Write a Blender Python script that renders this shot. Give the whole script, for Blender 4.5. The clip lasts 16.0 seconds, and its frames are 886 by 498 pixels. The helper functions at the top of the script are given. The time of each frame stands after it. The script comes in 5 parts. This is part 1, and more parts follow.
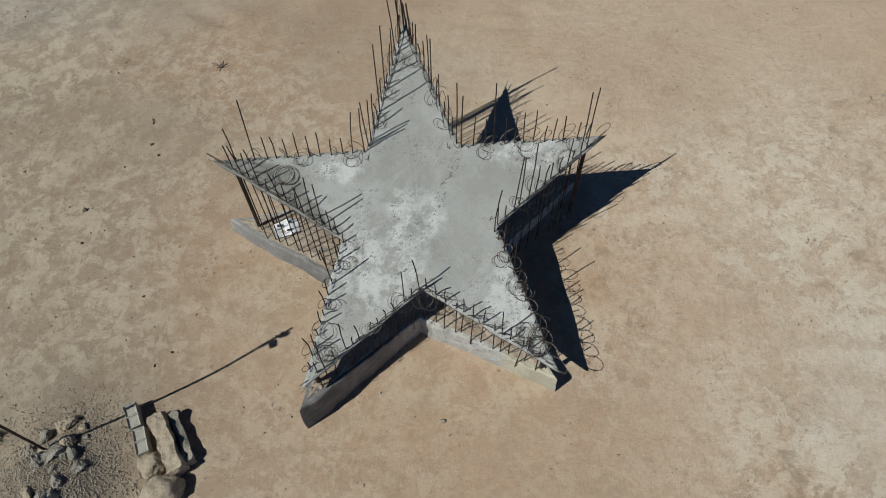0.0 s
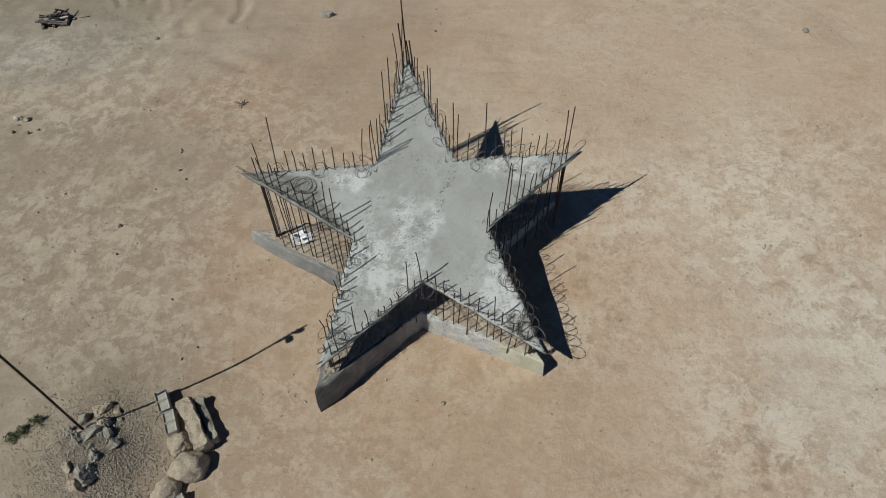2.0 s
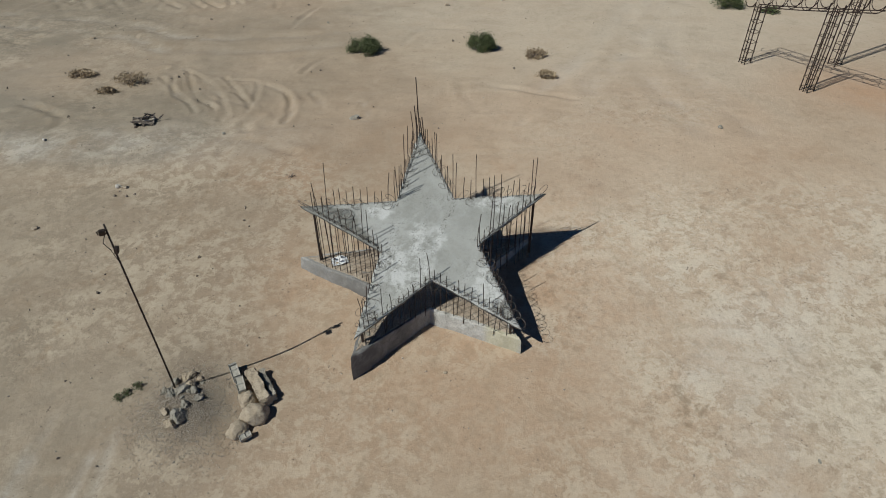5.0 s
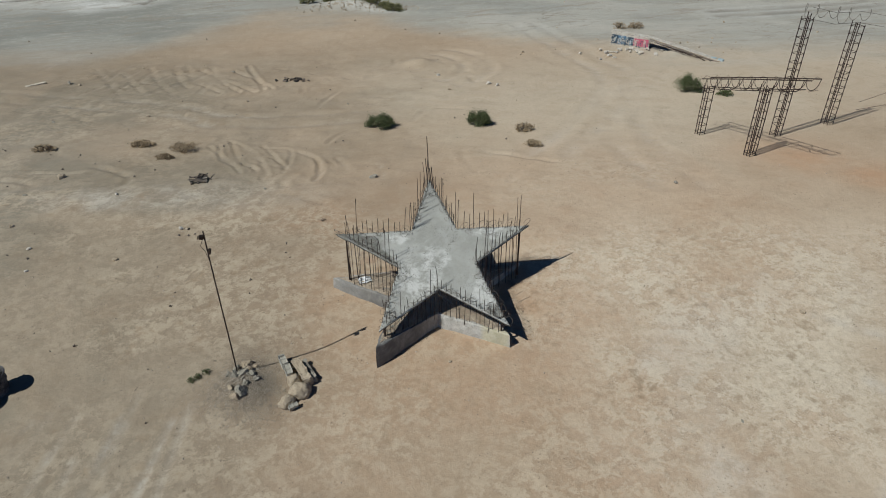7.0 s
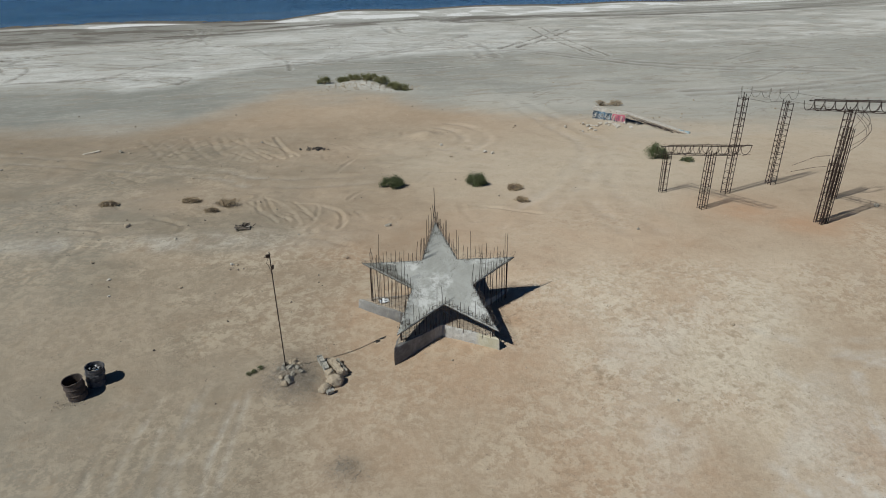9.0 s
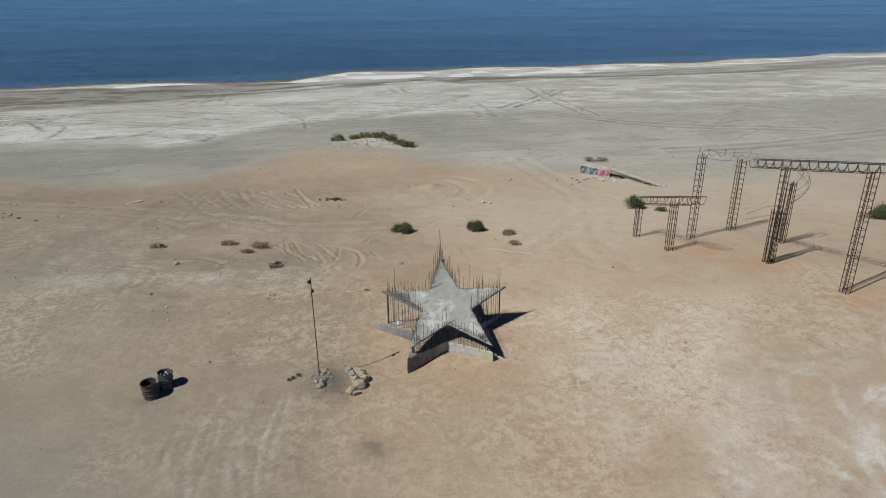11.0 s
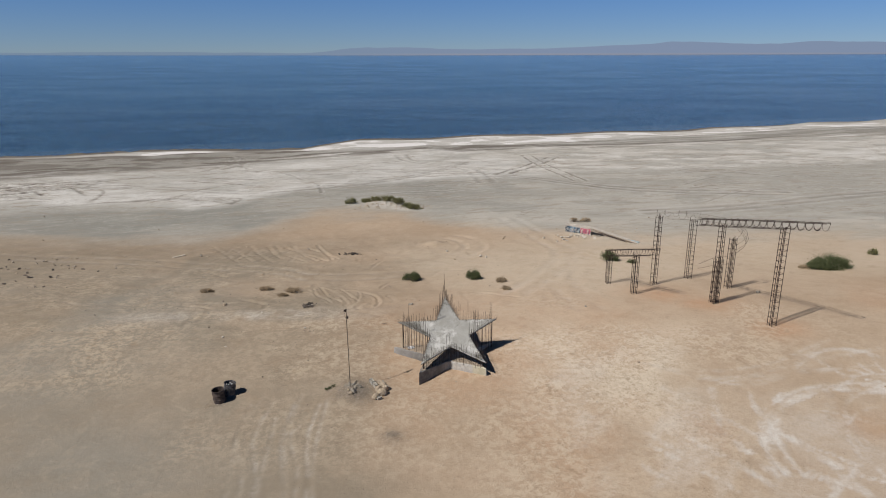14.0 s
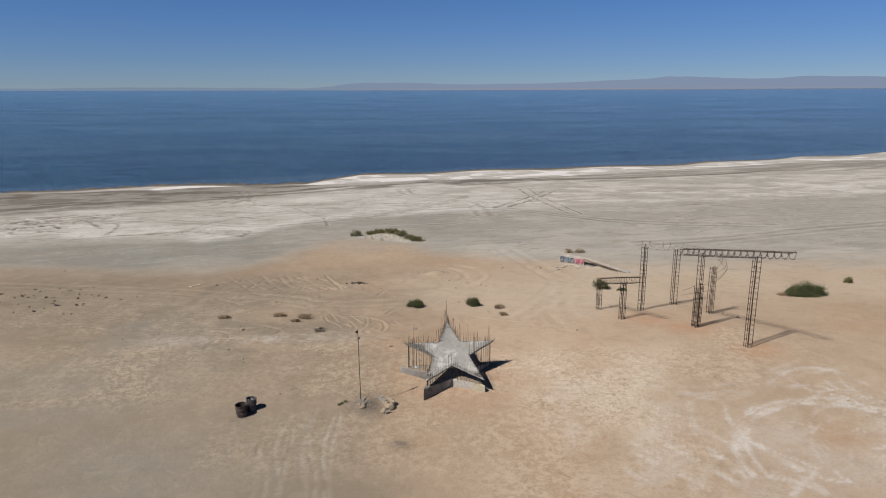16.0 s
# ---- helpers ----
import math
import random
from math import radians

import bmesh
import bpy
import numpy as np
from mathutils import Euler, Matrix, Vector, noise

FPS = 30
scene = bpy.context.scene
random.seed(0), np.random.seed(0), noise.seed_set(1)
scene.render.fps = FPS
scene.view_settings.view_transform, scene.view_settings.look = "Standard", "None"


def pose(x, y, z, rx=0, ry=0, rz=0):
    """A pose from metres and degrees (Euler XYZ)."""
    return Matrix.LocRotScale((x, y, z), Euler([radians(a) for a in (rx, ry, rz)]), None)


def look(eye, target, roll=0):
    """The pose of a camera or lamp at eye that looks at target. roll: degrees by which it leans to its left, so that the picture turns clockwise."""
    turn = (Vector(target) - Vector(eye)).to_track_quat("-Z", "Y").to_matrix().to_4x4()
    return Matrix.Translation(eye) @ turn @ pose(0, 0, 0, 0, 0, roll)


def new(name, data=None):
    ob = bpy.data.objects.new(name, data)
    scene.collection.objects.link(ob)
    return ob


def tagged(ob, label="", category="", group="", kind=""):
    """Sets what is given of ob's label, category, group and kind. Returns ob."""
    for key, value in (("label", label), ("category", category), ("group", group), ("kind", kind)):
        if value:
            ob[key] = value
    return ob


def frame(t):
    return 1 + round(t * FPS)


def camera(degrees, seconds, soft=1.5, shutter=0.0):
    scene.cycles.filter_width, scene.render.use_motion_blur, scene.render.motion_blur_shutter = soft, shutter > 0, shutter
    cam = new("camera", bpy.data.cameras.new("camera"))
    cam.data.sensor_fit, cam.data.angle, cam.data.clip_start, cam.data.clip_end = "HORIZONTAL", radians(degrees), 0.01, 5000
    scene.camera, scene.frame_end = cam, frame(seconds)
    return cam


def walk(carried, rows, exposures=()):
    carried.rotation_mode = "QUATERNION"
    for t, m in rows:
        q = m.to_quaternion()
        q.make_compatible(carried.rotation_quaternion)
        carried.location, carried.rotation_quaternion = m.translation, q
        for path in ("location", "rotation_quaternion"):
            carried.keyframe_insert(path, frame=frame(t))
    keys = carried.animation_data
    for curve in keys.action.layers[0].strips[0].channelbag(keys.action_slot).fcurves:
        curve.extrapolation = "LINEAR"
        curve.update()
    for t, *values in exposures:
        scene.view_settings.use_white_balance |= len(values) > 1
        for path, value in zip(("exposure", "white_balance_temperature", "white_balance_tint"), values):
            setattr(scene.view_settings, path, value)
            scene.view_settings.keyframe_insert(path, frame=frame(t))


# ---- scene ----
cam = camera(67.6, 16.0, 1.0)
PATH = [
    (0, (0.093, 1.401, 8.188), (0.071, 2.488, 6.509), -0.8),
    (0.5, (0.081, 1.135, 8.259), (0.062, 2.255, 6.602), -0.7),
    (1, (0.074, 0.838, 8.39), (0.059, 1.992, 6.756), -0.7),
    (1.5, (0.045, 0.438, 8.487), (0.037, 1.641, 6.889), -0.4),
    (2, (0.047, 0.024, 8.606), (0.041, 1.271, 7.043), -0.4),
    (2.5, (0.036, -0.463, 8.738), (0.034, 0.836, 7.217), -0.3),
    (3, (0.052, -1.027, 8.867), (0.047, 0.324, 7.392), -0.4),
    (3.5, (0.008, -1.635, 9.013), (0.01, -0.234, 7.585), -0.1),
    (4, (-0.014, -2.336, 9.194), (-0.011, -0.885, 7.817), -0.1),
    (6.5, (-0.134, -6.565, 10.295), (-0.133, -4.908, 9.174), -0.1),
    (7, (-0.155, -7.568, 10.518), (-0.155, -5.877, 9.45), -0.2),
    (7.5, (-0.156, -8.646, 10.801), (-0.158, -6.926, 9.781), -0.1),
    (8, (-0.185, -9.782, 11.076), (-0.187, -8.033, 10.104), -0.1),
    (8.5, (-0.219, -10.938, 11.382), (-0.221, -9.165, 10.456), -0.1),
    (9, (-0.246, -12.09, 11.639), (-0.248, -10.294, 10.76), -0.2),
    (11.5, (-0.338, -17.851, 13.247), (-0.347, -15.979, 12.545), -0.1),
    (12, (-0.344, -19.034, 13.434), (-0.353, -17.148, 12.768), -0.2),
    (12.5, (-0.368, -20.183, 13.757), (-0.377, -18.289, 13.115), -0.2),
    (13, (-0.419, -21.367, 13.994), (-0.426, -19.463, 13.383), -0.2),
    (13.5, (-0.422, -22.462, 14.229), (-0.43, -20.549, 13.645), -0.2),
    (14, (-0.453, -23.597, 14.533), (-0.463, -21.677, 13.972), -0.1),
    (14.5, (-0.469, -24.777, 14.713), (-0.479, -22.848, 14.183), -0.2),
    (15, (-0.459, -25.774, 14.974), (-0.47, -23.839, 14.469), -0.2),
    (15.5, (-0.524, -26.41, 15.168), (-0.534, -24.47, 14.682), -0.1),
    (16, (-0.547, -26.802, 15.192), (-0.557, -24.857, 14.726), -0.2),
]
walk(cam, [(t, look(eye, target, roll)) for t, eye, target, roll in PATH], [(0, -0.44, 6300, 1), (9, -0.43, 6300, 1), (12, -0.34, 6500, 6), (16, -0.28, 6900, 11)])

SUN_WAY = Vector((0.556, 0.350, -0.76)).normalized()   # the way the sunlight goes
SEA = -2.6

# ---- world, sun ----
world = bpy.data.worlds.new("world")
scene.world = world
world.use_nodes = True
wn = world.node_tree.nodes
sky = wn.new("ShaderNodeTexSky")
sky.sky_type = "NISHITA"
sky.sun_disc = False
sky.sun_elevation = math.asin(-SUN_WAY.z)
sky.sun_rotation = math.atan2(-SUN_WAY.x, -SUN_WAY.y)
sky.altitude = 1500
sky.air_density = 0.75
sky.dust_density = 0.15
sky.ozone_density = 3.0
tint = wn.new("ShaderNodeMix")
tint.data_type, tint.blend_type = "RGBA", "MULTIPLY"
tint.inputs[0].default_value = 1.0
world.node_tree.links.new(sky.outputs[0], tint.inputs[6])
# grey dust haze all round the horizon, deepening towards the zenith
tc, sep, haze = (wn.new("ShaderNode" + k) for k in ("TexCoord", "SeparateXYZ", "ValToRGB"))
world.node_tree.links.new(tc.outputs["Generated"], sep.inputs[0])
world.node_tree.links.new(sep.outputs[2], haze.inputs[0])
haze.color_ramp.interpolation = "EASE"
for k, (at, tone) in enumerate(((0.0, (0.67, 0.83, 1.14)), (0.14, (0.63, 0.97, 1.44)), (0.75, (0.21, 0.24, 0.265)))):
    stop = haze.color_ramp.elements[k] if k < 2 else haze.color_ramp.elements.new(at)
    stop.position, stop.color = at, (*tone, 1)
world.node_tree.links.new(haze.outputs[0], tint.inputs[7])
world.node_tree.links.new(tint.outputs[2], wn["Background"].inputs[0])
wn["Background"].inputs[1].default_value = 0.066
sun = new("sun", bpy.data.lights.new("sun", "SUN"))
sun.data.energy = 5.0
sun.data.angle = radians(0.3)
sun.data.color = (1.0, 0.955, 0.925)
sun.matrix_world = look((0, 0, 60), Vector((0, 0, 60)) + SUN_WAY)


# ---- noise on arrays ----
def lattice(i, j, seed):
    h = np.sin(i * 127.1 + j * 311.7 + seed * 74.7) * 43758.5453
    return h - np.floor(h)


def vnoise(x, y, seed=0):
    i, j = np.floor(x), np.floor(y)
    u, v = x - i, y - j
    u, v = u * u * (3 - 2 * u), v * v * (3 - 2 * v)
    a, b = lattice(i, j, seed), lattice(i + 1, j, seed)
    c, d = lattice(i, j + 1, seed), lattice(i + 1, j + 1, seed)
    return (a + (b - a) * u) * (1 - v) + (c + (d - c) * u) * v


def fbm(x, y, size, octaves=4, seed=0):
    total, amp, norm, f = 0.0, 1.0, 0.0, 1.0 / size
    for k in range(octaves):
        total = total + amp * vnoise(x * f + 13.7 * k, y * f - 9.1 * k, seed + k)
        norm += amp
        amp *= 0.5
        f *= 2.03
    return total / norm


def ramp(v, a, b):
    u = np.clip((v - a) / (b - a), 0, 1)
    return u * u * (3 - 2 * u)


# ---- lie of the land ----
KEY_Y = np.array([-4000, -10, 0, 4, 5.3, 6.7, 8, 10, 12, 15, 20, 30, 37, 60, 4000.0])
KEY_Z = np.array([-0.6, -0.5, -0.3, 0.0, 0.09, 0.28, 0.34, 0.42, 0.42, 0.22, -0.08, -0.75, -1.05, -1.6, -1.6])
FINE_Y = np.arange(-60, 200, 0.25)
SMOOTH = np.hanning(13) / np.hanning(13).sum()
FINE_Z = np.convolve(np.pad(np.interp(FINE_Y, KEY_Y, KEY_Z), 6, "edge"), SMOOTH, "valid")


def shore(x):
    """How far ahead the water's edge lies."""
    line = np.interp(x, [-4000, -82, -52, -28, -19, 14, 57, 130, 4000], [-300, 92, 103, 105, 118, 128, 138, 170, 1500])
    return line + 3.5 * (fbm(x, x * 0, 16, 3, 5) - 0.5) + 1.2 * np.sin(x * 0.21)


def land(x, y):
    x, y = np.asarray(x, float), np.asarray(y, float)
    near = 0.028 * 14 * np.tanh(x / 14) + np.interp(y, FINE_Y, FINE_Z)
    d = shore(x) - y
    far = SEA + np.where(d > 0, 0.019 * np.minimum(d, 150), 0.03 * np.maximum(d, -300))
    w = ramp(y, 30, 55)
    return near * (1 - w) + far * w


def ground_z(x, y):
    return float(surface(np.array([x]), np.array([y]))[0])


# ---- wheel tracks: centre line, width, depth, paleness ----
def bend(points, n=60):
    """A smooth line through a few places."""
    p = np.array(points, float)
    t = np.linspace(0, len(p) - 1, n)
    k = np.clip(t.astype(int), 0, len(p) - 2)
    u = (t - k)[:, None]
    a, b, c, d = p[np.maximum(k - 1, 0)], p[k], p[k + 1], p[np.minimum(k + 2, len(p) - 1)]
    return 0.5 * (2 * b + (c - a) * u + (2 * a - 5 * b + 4 * c - d) * u**2 + (3 * b - a - 3 * c + d) * u**3)


def arc(cx, cy, r, a0, a1, n=60):
    a = np.radians(np.linspace(a0, a1, n))
    return np.stack([cx + r * np.cos(a), cy + r * np.sin(a)], 1)


TRACKS = []


def track(line, width, depth, pale, dark=0.0):
    TRACKS.append((np.asarray(line), width, depth, pale, dark))


rng = np.random.default_rng(4)
for k in range(7):
    w = rng.normal(0, 0.35, 4)
    track(arc(-8.3 + 0.3 * k + w[0], 13.7 + w[1], 1.7 + 0.35 * k, 2 + 30 * w[2], 34 + 30 * w[3]), 0.08 + 0.03 * (k % 2), 0.04, 0.10)
    track(bend([(-9.7 + 0.45 * k + w[2], 16.9 + w[3]), (-8.6 + 0.42 * k, 15.8 + w[0]), (-7.9 + 0.45 * k + w[1], 14.3 + w[2])]), 0.08, 0.038, 0.10)
for k in range(18):
    w = rng.normal(0, 0.5, 4)
    lean = 1.0 if k % 3 else -0.8
    x0 = -20.0 + 0.5 * k
    track(bend([(x0 + w[0], 30.0 + w[1]), (x0 + lean * 1.1 + w[2], 27.6), (x0 + lean * 2.6 + w[3], 25.6 + w[0])]), 0.13, 0.055, 0.10)
for k in range(9):
    x0 = -9.2 + 0.42 * k + rng.normal(0, 0.12)
    track(bend([(x0 + 0.1, 2.6 + rng.normal(0, 0.6)), (x0 + rng.normal(0, 0.15), 0.2), (x0 + 0.55 + rng.normal(0, 0.2), -2.6), (x0 + 1.1, -6 + rng.normal(0, 1))]), 0.10, 0.02, rng.uniform(0.1, 0.26))
for k in range(60):
    x0, y0, way = rng.uniform(-24, 4), rng.uniform(11, 31), rng.uniform(0, 3.14)
    step, turn = rng.uniform(0.6, 1.8), rng.normal(0, 0.5)
    track(bend([(x0, y0), (x0 + step * math.cos(way), y0 + 0.8 * step * math.sin(way)), (x0 + 2 * step * math.cos(way + turn), y0 + 1.6 * step * math.sin(way + turn))], 12), rng.uniform(0.09, 0.16), rng.uniform(0.02, 0.045), 0.05)
for off in (0.0, 1.5):
    track(bend([(-40, 27 + off), (-23, 24.2 + off), (-13, 21.4 + off), (-9.6, 19.5 + off), (-3, 19.8 + off)]), 0.3, 0.035, 0.12)
    track(arc(-2.5, 29.3, 3.6 + off, -50, 60), 0.3, 0.045, 0.1)
    track(bend([(5 + off, 40), (7 + off, 32), (8.2 + off, 26), (6 + off, 20), (3 + off, 15)]), 0.35, 0.025, 0.13)
    track(bend([(12 - off, 27), (9 - off, 22), (8 - off, 17), (8.5 - off, 12)]), 0.35, 0.02, 0.12)
for k in range(30):
    cx, cy = 17.5 + rng.normal(0, 2.2), -0.5 + rng.normal(0, 2.0)
    a0 = rng.uniform(0, 360)
    track(arc(cx, cy, rng.uniform(0.8, 3.6), a0, a0 + rng.uniform(40, 150)), rng.uniform(0.06, 0.13), 0.008, rng.uniform(0.5, 1.0))
for k in range(14):
    a0 = rng.uniform(45, 150)
    track(arc(17.3 + rng.normal(0, 0.12), -2.0 + rng.normal(0, 0.12), rng.uniform(4.7, 5.6), a0, a0 + rng.uniform(30, 80)), rng.uniform(0.08, 0.17), 0.008, rng.uniform(0.6, 1.0))
track(bend([(15.4, 4.4), (16.4, 5.2), (18.2, 6.4), (19.9, 6.3), (21.2, 4.8), (21.6, 3.2)]), 0.14, 0.004, 0.85)
track(bend([(11.5, 3.3), (10.8, 0.8), (11.2, -1.8), (12.1, -4.2)]), 0.2, 0.004, 0.8)
track(bend([(12.6, -4.6), (13.2, -3.6), (14.5, -2.6)]), 0.18, 0.004, 0.9)
track(bend([(13.4, 2.2), (13.0, 0.0), (13.8, -2.0), (14.2, -4.0)]), 0.22, 0.004, 0.7)
for k in range(7):
    x0, y0 = 11.0 + rng.normal(0, 1.6), -1.0 + rng.normal(0, 2.4)
    track(bend([(x0 - 1.6, y0 + 2.0), (x0, y0 + rng.normal(0, 0.4)), (x0 + 1.5 + rng.normal(0, 0.5), y0 - 2.2)]), rng.uniform(0.10, 0.18), 0.004, rng.uniform(0.4, 0.8))
for k in range(4):
    track(bend([(17.2 + k, 5.8 + rng.normal(0, 0.3)), (17.6 + k * 0.8, 4.9), (18.1 + 0.7 * k, 4.0 + rng.normal(0, 0.4))]), 0.12, 0.004, 0.7)
for k in range(5):
    track(bend([(9 + 0.7 * k, 5.5 - 0.5 * k), (13 + k * 0.8, 4.2 + rng.normal(0, 1)), (17 + k, 6.5 + rng.normal(0, 1.2))]), 0.14, 0.006, 0.35)
for k in range(30):
    x0, y0 = rng.uniform(-66, -52), rng.uniform(54, 63)
    track(bend([(x0, y0), (x0 + rng.uniform(2, 5), y0 + rng.normal(0, 2.2)), (x0 + rng.uniform(5, 12), y0 + rng.normal(0.5, 2.6))], 24), rng.uniform(0.16, 0.30), 0.08, 0, rng.uniform(0.7, 1.0))
for k in range(4):
    track(bend([(-44 + k, 48.2 + 0.5 * k), (-35 + k, 51.6 + 0.6 * k), (-28 + k, 51.5 + 0.4 * k), (-24.5, 49 + 0.3 * k)]), 0.18, 0.06, 0, 0.7)
    track(bend([(-31 - 0.9 * k, 77 + k), (-34 - 0.9 * k, 84), (-33 - 0.9 * k, 91)]), 0.16, 0.05, 0, 0.7)
for k in range(90):
    x0, y0 = rng.uniform(-70, 60), rng.uniform(57, 93)
    way = rng.uniform(-0.5, 0.5) + (3.14 if k % 2 else 0)
    step, turn = rng.uniform(4, 9), rng.normal(0, 0.25)
    track(bend([(x0, y0), (x0 + step * math.cos(way), y0 + step * math.sin(way)), (x0 + 2 * step * math.cos(way + turn), y0 + 2 * step * math.sin(way + turn))], 16), rng.uniform(0.14, 0.26), 0.05, 0, rng.uniform(0.3, 0.75))
for off in (0.0, 1.7):
    track(bend([(6.5 + off, 69), (11 + off, 76), (16.5 + off, 87)]), 0.24, 0.09, 0, 0.8)
    track(bend([(12.5 + off, 90), (13.6 + off, 78), (16.5 + off, 63)]), 0.24, 0.09, 0, 0.7)
    track(bend([(-62, 62 + off), (-40, 60 + off), (-22, 56 + off), (-6, 66 + off), (3, 80 + off)]), 0.45, 0.04, 0, 0.4)
    track(bend([(40, 52 + off), (22, 56 + off), (9, 66 + off), (-6, 72 + off), (-30, 74 + off)]), 0.45, 0.04, 0, 0.4)
    track(bend([(-38 + off, 92), (-35 + off, 83), (-37 + off, 74)]), 0.4, 0.05, 0, 0.5)
    track(bend([(-9 + off, 92), (-7 + off, 84), (2 + off, 74), (4 + off, 62)]), 0.4, 0.05, 0, 0.35)
    track(bend([(20, 42 + off), (32, 45 + off), (50, 52 + off), (80, 60 + off)]), 0.5, 0.03, 0, 0.35)


def track_marks(x, y):
    """Depth, paleness and darkness of the wheel marks at each place, ridge shading included."""
    depth, pale, dark = np.zeros_like(x), np.zeros_like(x), np.zeros_like(x)
    for line, width, deep, white, black in TRACKS:
        reach = 4 * width
        (x0, y0), (x1, y1) = line.min(0) - reach, line.max(0) + reach
        some = np.nonzero((x > x0) & (x < x1) & (y > y0) & (y < y1))[0]
        if not len(some):
            continue
        px, py, best = x[some], y[some], np.full(len(some), 1e9)
        for (ax, ay), (bx, by) in zip(line[:-1], line[1:]):
            dx, dy = bx - ax, by - ay
            u = np.clip(((px - ax) * dx + (py - ay) * dy) / (dx * dx + dy * dy + 1e-9), 0, 1)
            best = np.minimum(best, np.hypot(px - ax - u * dx, py - ay - u * dy))
        rough = 1.3 * ramp(fbm(px, py, 1.1, 3, 3), 0.12, 0.68)
        core = np.exp(-((best / width) ** 2)) * rough
        edge = np.exp(-(((best - 1.7 * width) / (0.7 * width)) ** 2)) * rough
        depth[some] += deep * (0.55 * edge - core)
        # dark tracks also get ridge shading in colour: pale edge, dark core
        pale[some] = np.maximum(pale[some], np.maximum(white * core * ramp(fbm(px, py, 0.45, 3, 9), 0.2, 0.55), 0.75 * black * edge))
        dark[some] = np.maximum(dark[some], black * core)
    return depth, pale, dark


def heap(x, y, cx, cy, rx, ry, h):
    r = np.hypot((x - cx) / rx, (y - cy) / ry) * (0.8 + 0.4 * fbm(x, y, 0.7, 3, 8))
    return h * np.exp(-2.2 * r * r)


def surface(x, y, depth=None):
    if depth is None:
        depth = track_marks(x, y)[0]
    z = land(x, y)
    close = ramp(np.hypot(x, y - 10), 90, 40)
    z = z + close * (0.10 * (fbm(x, y, 5, 3, 21) - 0.5) + 0.035 * (fbm(x, y, 0.8, 3, 22) - 0.5)) * ramp(np.hypot(x + 0.4, y - 6.4), 2.2, 5.5)
    z = z + 0.11 * (fbm(x, y, 0.9, 4, 27) - 0.5) * ramp(x, 6, -2) * ramp(y, 9, 13) * ramp(y, 36, 28)
    z = z + depth
    z = z + ramp(y, 42, 50) * ramp(y, 112, 98) * ramp(np.abs(x), 120, 80) * 0.14 * (fbm(x * 0.6, y, 1.7, 3, 23) - 0.5)
    z = z + heap(x, y, -4.72, 3.32, 1.15, 1.1, 0.34) + heap(x, y, -2.7, 0.05, 0.6, 0.6, 0.16)
    z = z + heap(x, y, 1.2, 4.4, 1.5, 1.2, 0.08) + heap(x, y, 2.4, 8.9, 2.2, 1.7, 0.13) + heap(x, y, -0.3, 5.0, 0.9, 0.7, 0.03) - heap(x, y, -1.7, 3.9, 1.4, 1.2, 0.07) - heap(x, y, -2.9, 4.75, 1.0, 0.8, 0.09)
    z = z + heap(x, y, -7.3, 47.2, 4.6, 1.7, 0.55) + heap(x, y, 12.5, 33.5, 5.5, 2.0, 0.35) + heap(x, y, 13.5, 30.7, 1.5, 1.1, 0.32) + heap(x, y, -1.5, 30.3, 1.3, 0.9, 0.3)
    return z


# ---- materials ----
def shade(name):
    m = bpy.data.materials.new(name)
    m.use_nodes = True
    return m, m.node_tree.nodes, m.node_tree.links, m.node_tree.nodes["Principled BSDF"]


def noise_node(m, size, detail=5, rough=0.6, coords="Object", stretch=(1, 1, 1), warp=0.0, turn=0.0):
    """Noise of a size in metres; stretch and turn (degrees) draw it out into streaks."""
    n, l = m.node_tree.nodes, m.node_tree.links
    tc, mp, tx = n.new("ShaderNodeTexCoord"), n.new("ShaderNodeMapping"), n.new("ShaderNodeTexNoise")
    mp.vector_type = "TEXTURE"
    mp.inputs["Rotation"].default_value = (0, 0, radians(turn))
    mp.inputs["Scale"].default_value = [1 / v for v in stretch]
    tx.inputs["Scale"].default_value = 1 / size
    tx.inputs["Detail"].default_value = detail
    tx.inputs["Roughness"].default_value = rough
    tx.inputs["Distortion"].default_value = warp
    l.new(tc.outputs[coords], mp.inputs[0])
    l.new(mp.outputs[0], tx.inputs["Vector"])
    return tx.outputs["Fac"]


def rung(m, value, a, b, lo=0.0, hi=1.0):
    r = m.node_tree.nodes.new("ShaderNodeMapRange")
    r.interpolation_type = "SMOOTHSTEP"
    for key, v in zip(("From Min", "From Max", "To Min", "To Max"), (a, b, lo, hi)):
        r.inputs[key].default_value = v
    m.node_tree.links.new(value, r.inputs["Value"])
    return r.outputs["Result"]


def blend(m, fac, a, b, kind="MIX"):
    x = m.node_tree.nodes.new("ShaderNodeMix")
    x.data_type, x.blend_type = "RGBA", kind
    for key, v in ((0, fac), (6, a), (7, b)):
        if isinstance(v, (tuple, list)):
            x.inputs[key].default_value = (*v, 1)
        elif isinstance(v, (int, float)):
            x.inputs[key].default_value = v
        else:
            m.node_tree.links.new(v, x.inputs[key])
    return x.outputs[2]


def sums(m, kind, a, b):
    x = m.node_tree.nodes.new("ShaderNodeMath")
    x.operation = kind
    x.use_clamp = True
    for key, v in ((0, a), (1, b)):
        if isinstance(v, (int, float)):
            x.inputs[key].default_value = v
        else:
            m.node_tree.links.new(v, x.inputs[key])
    return x.outputs[0]


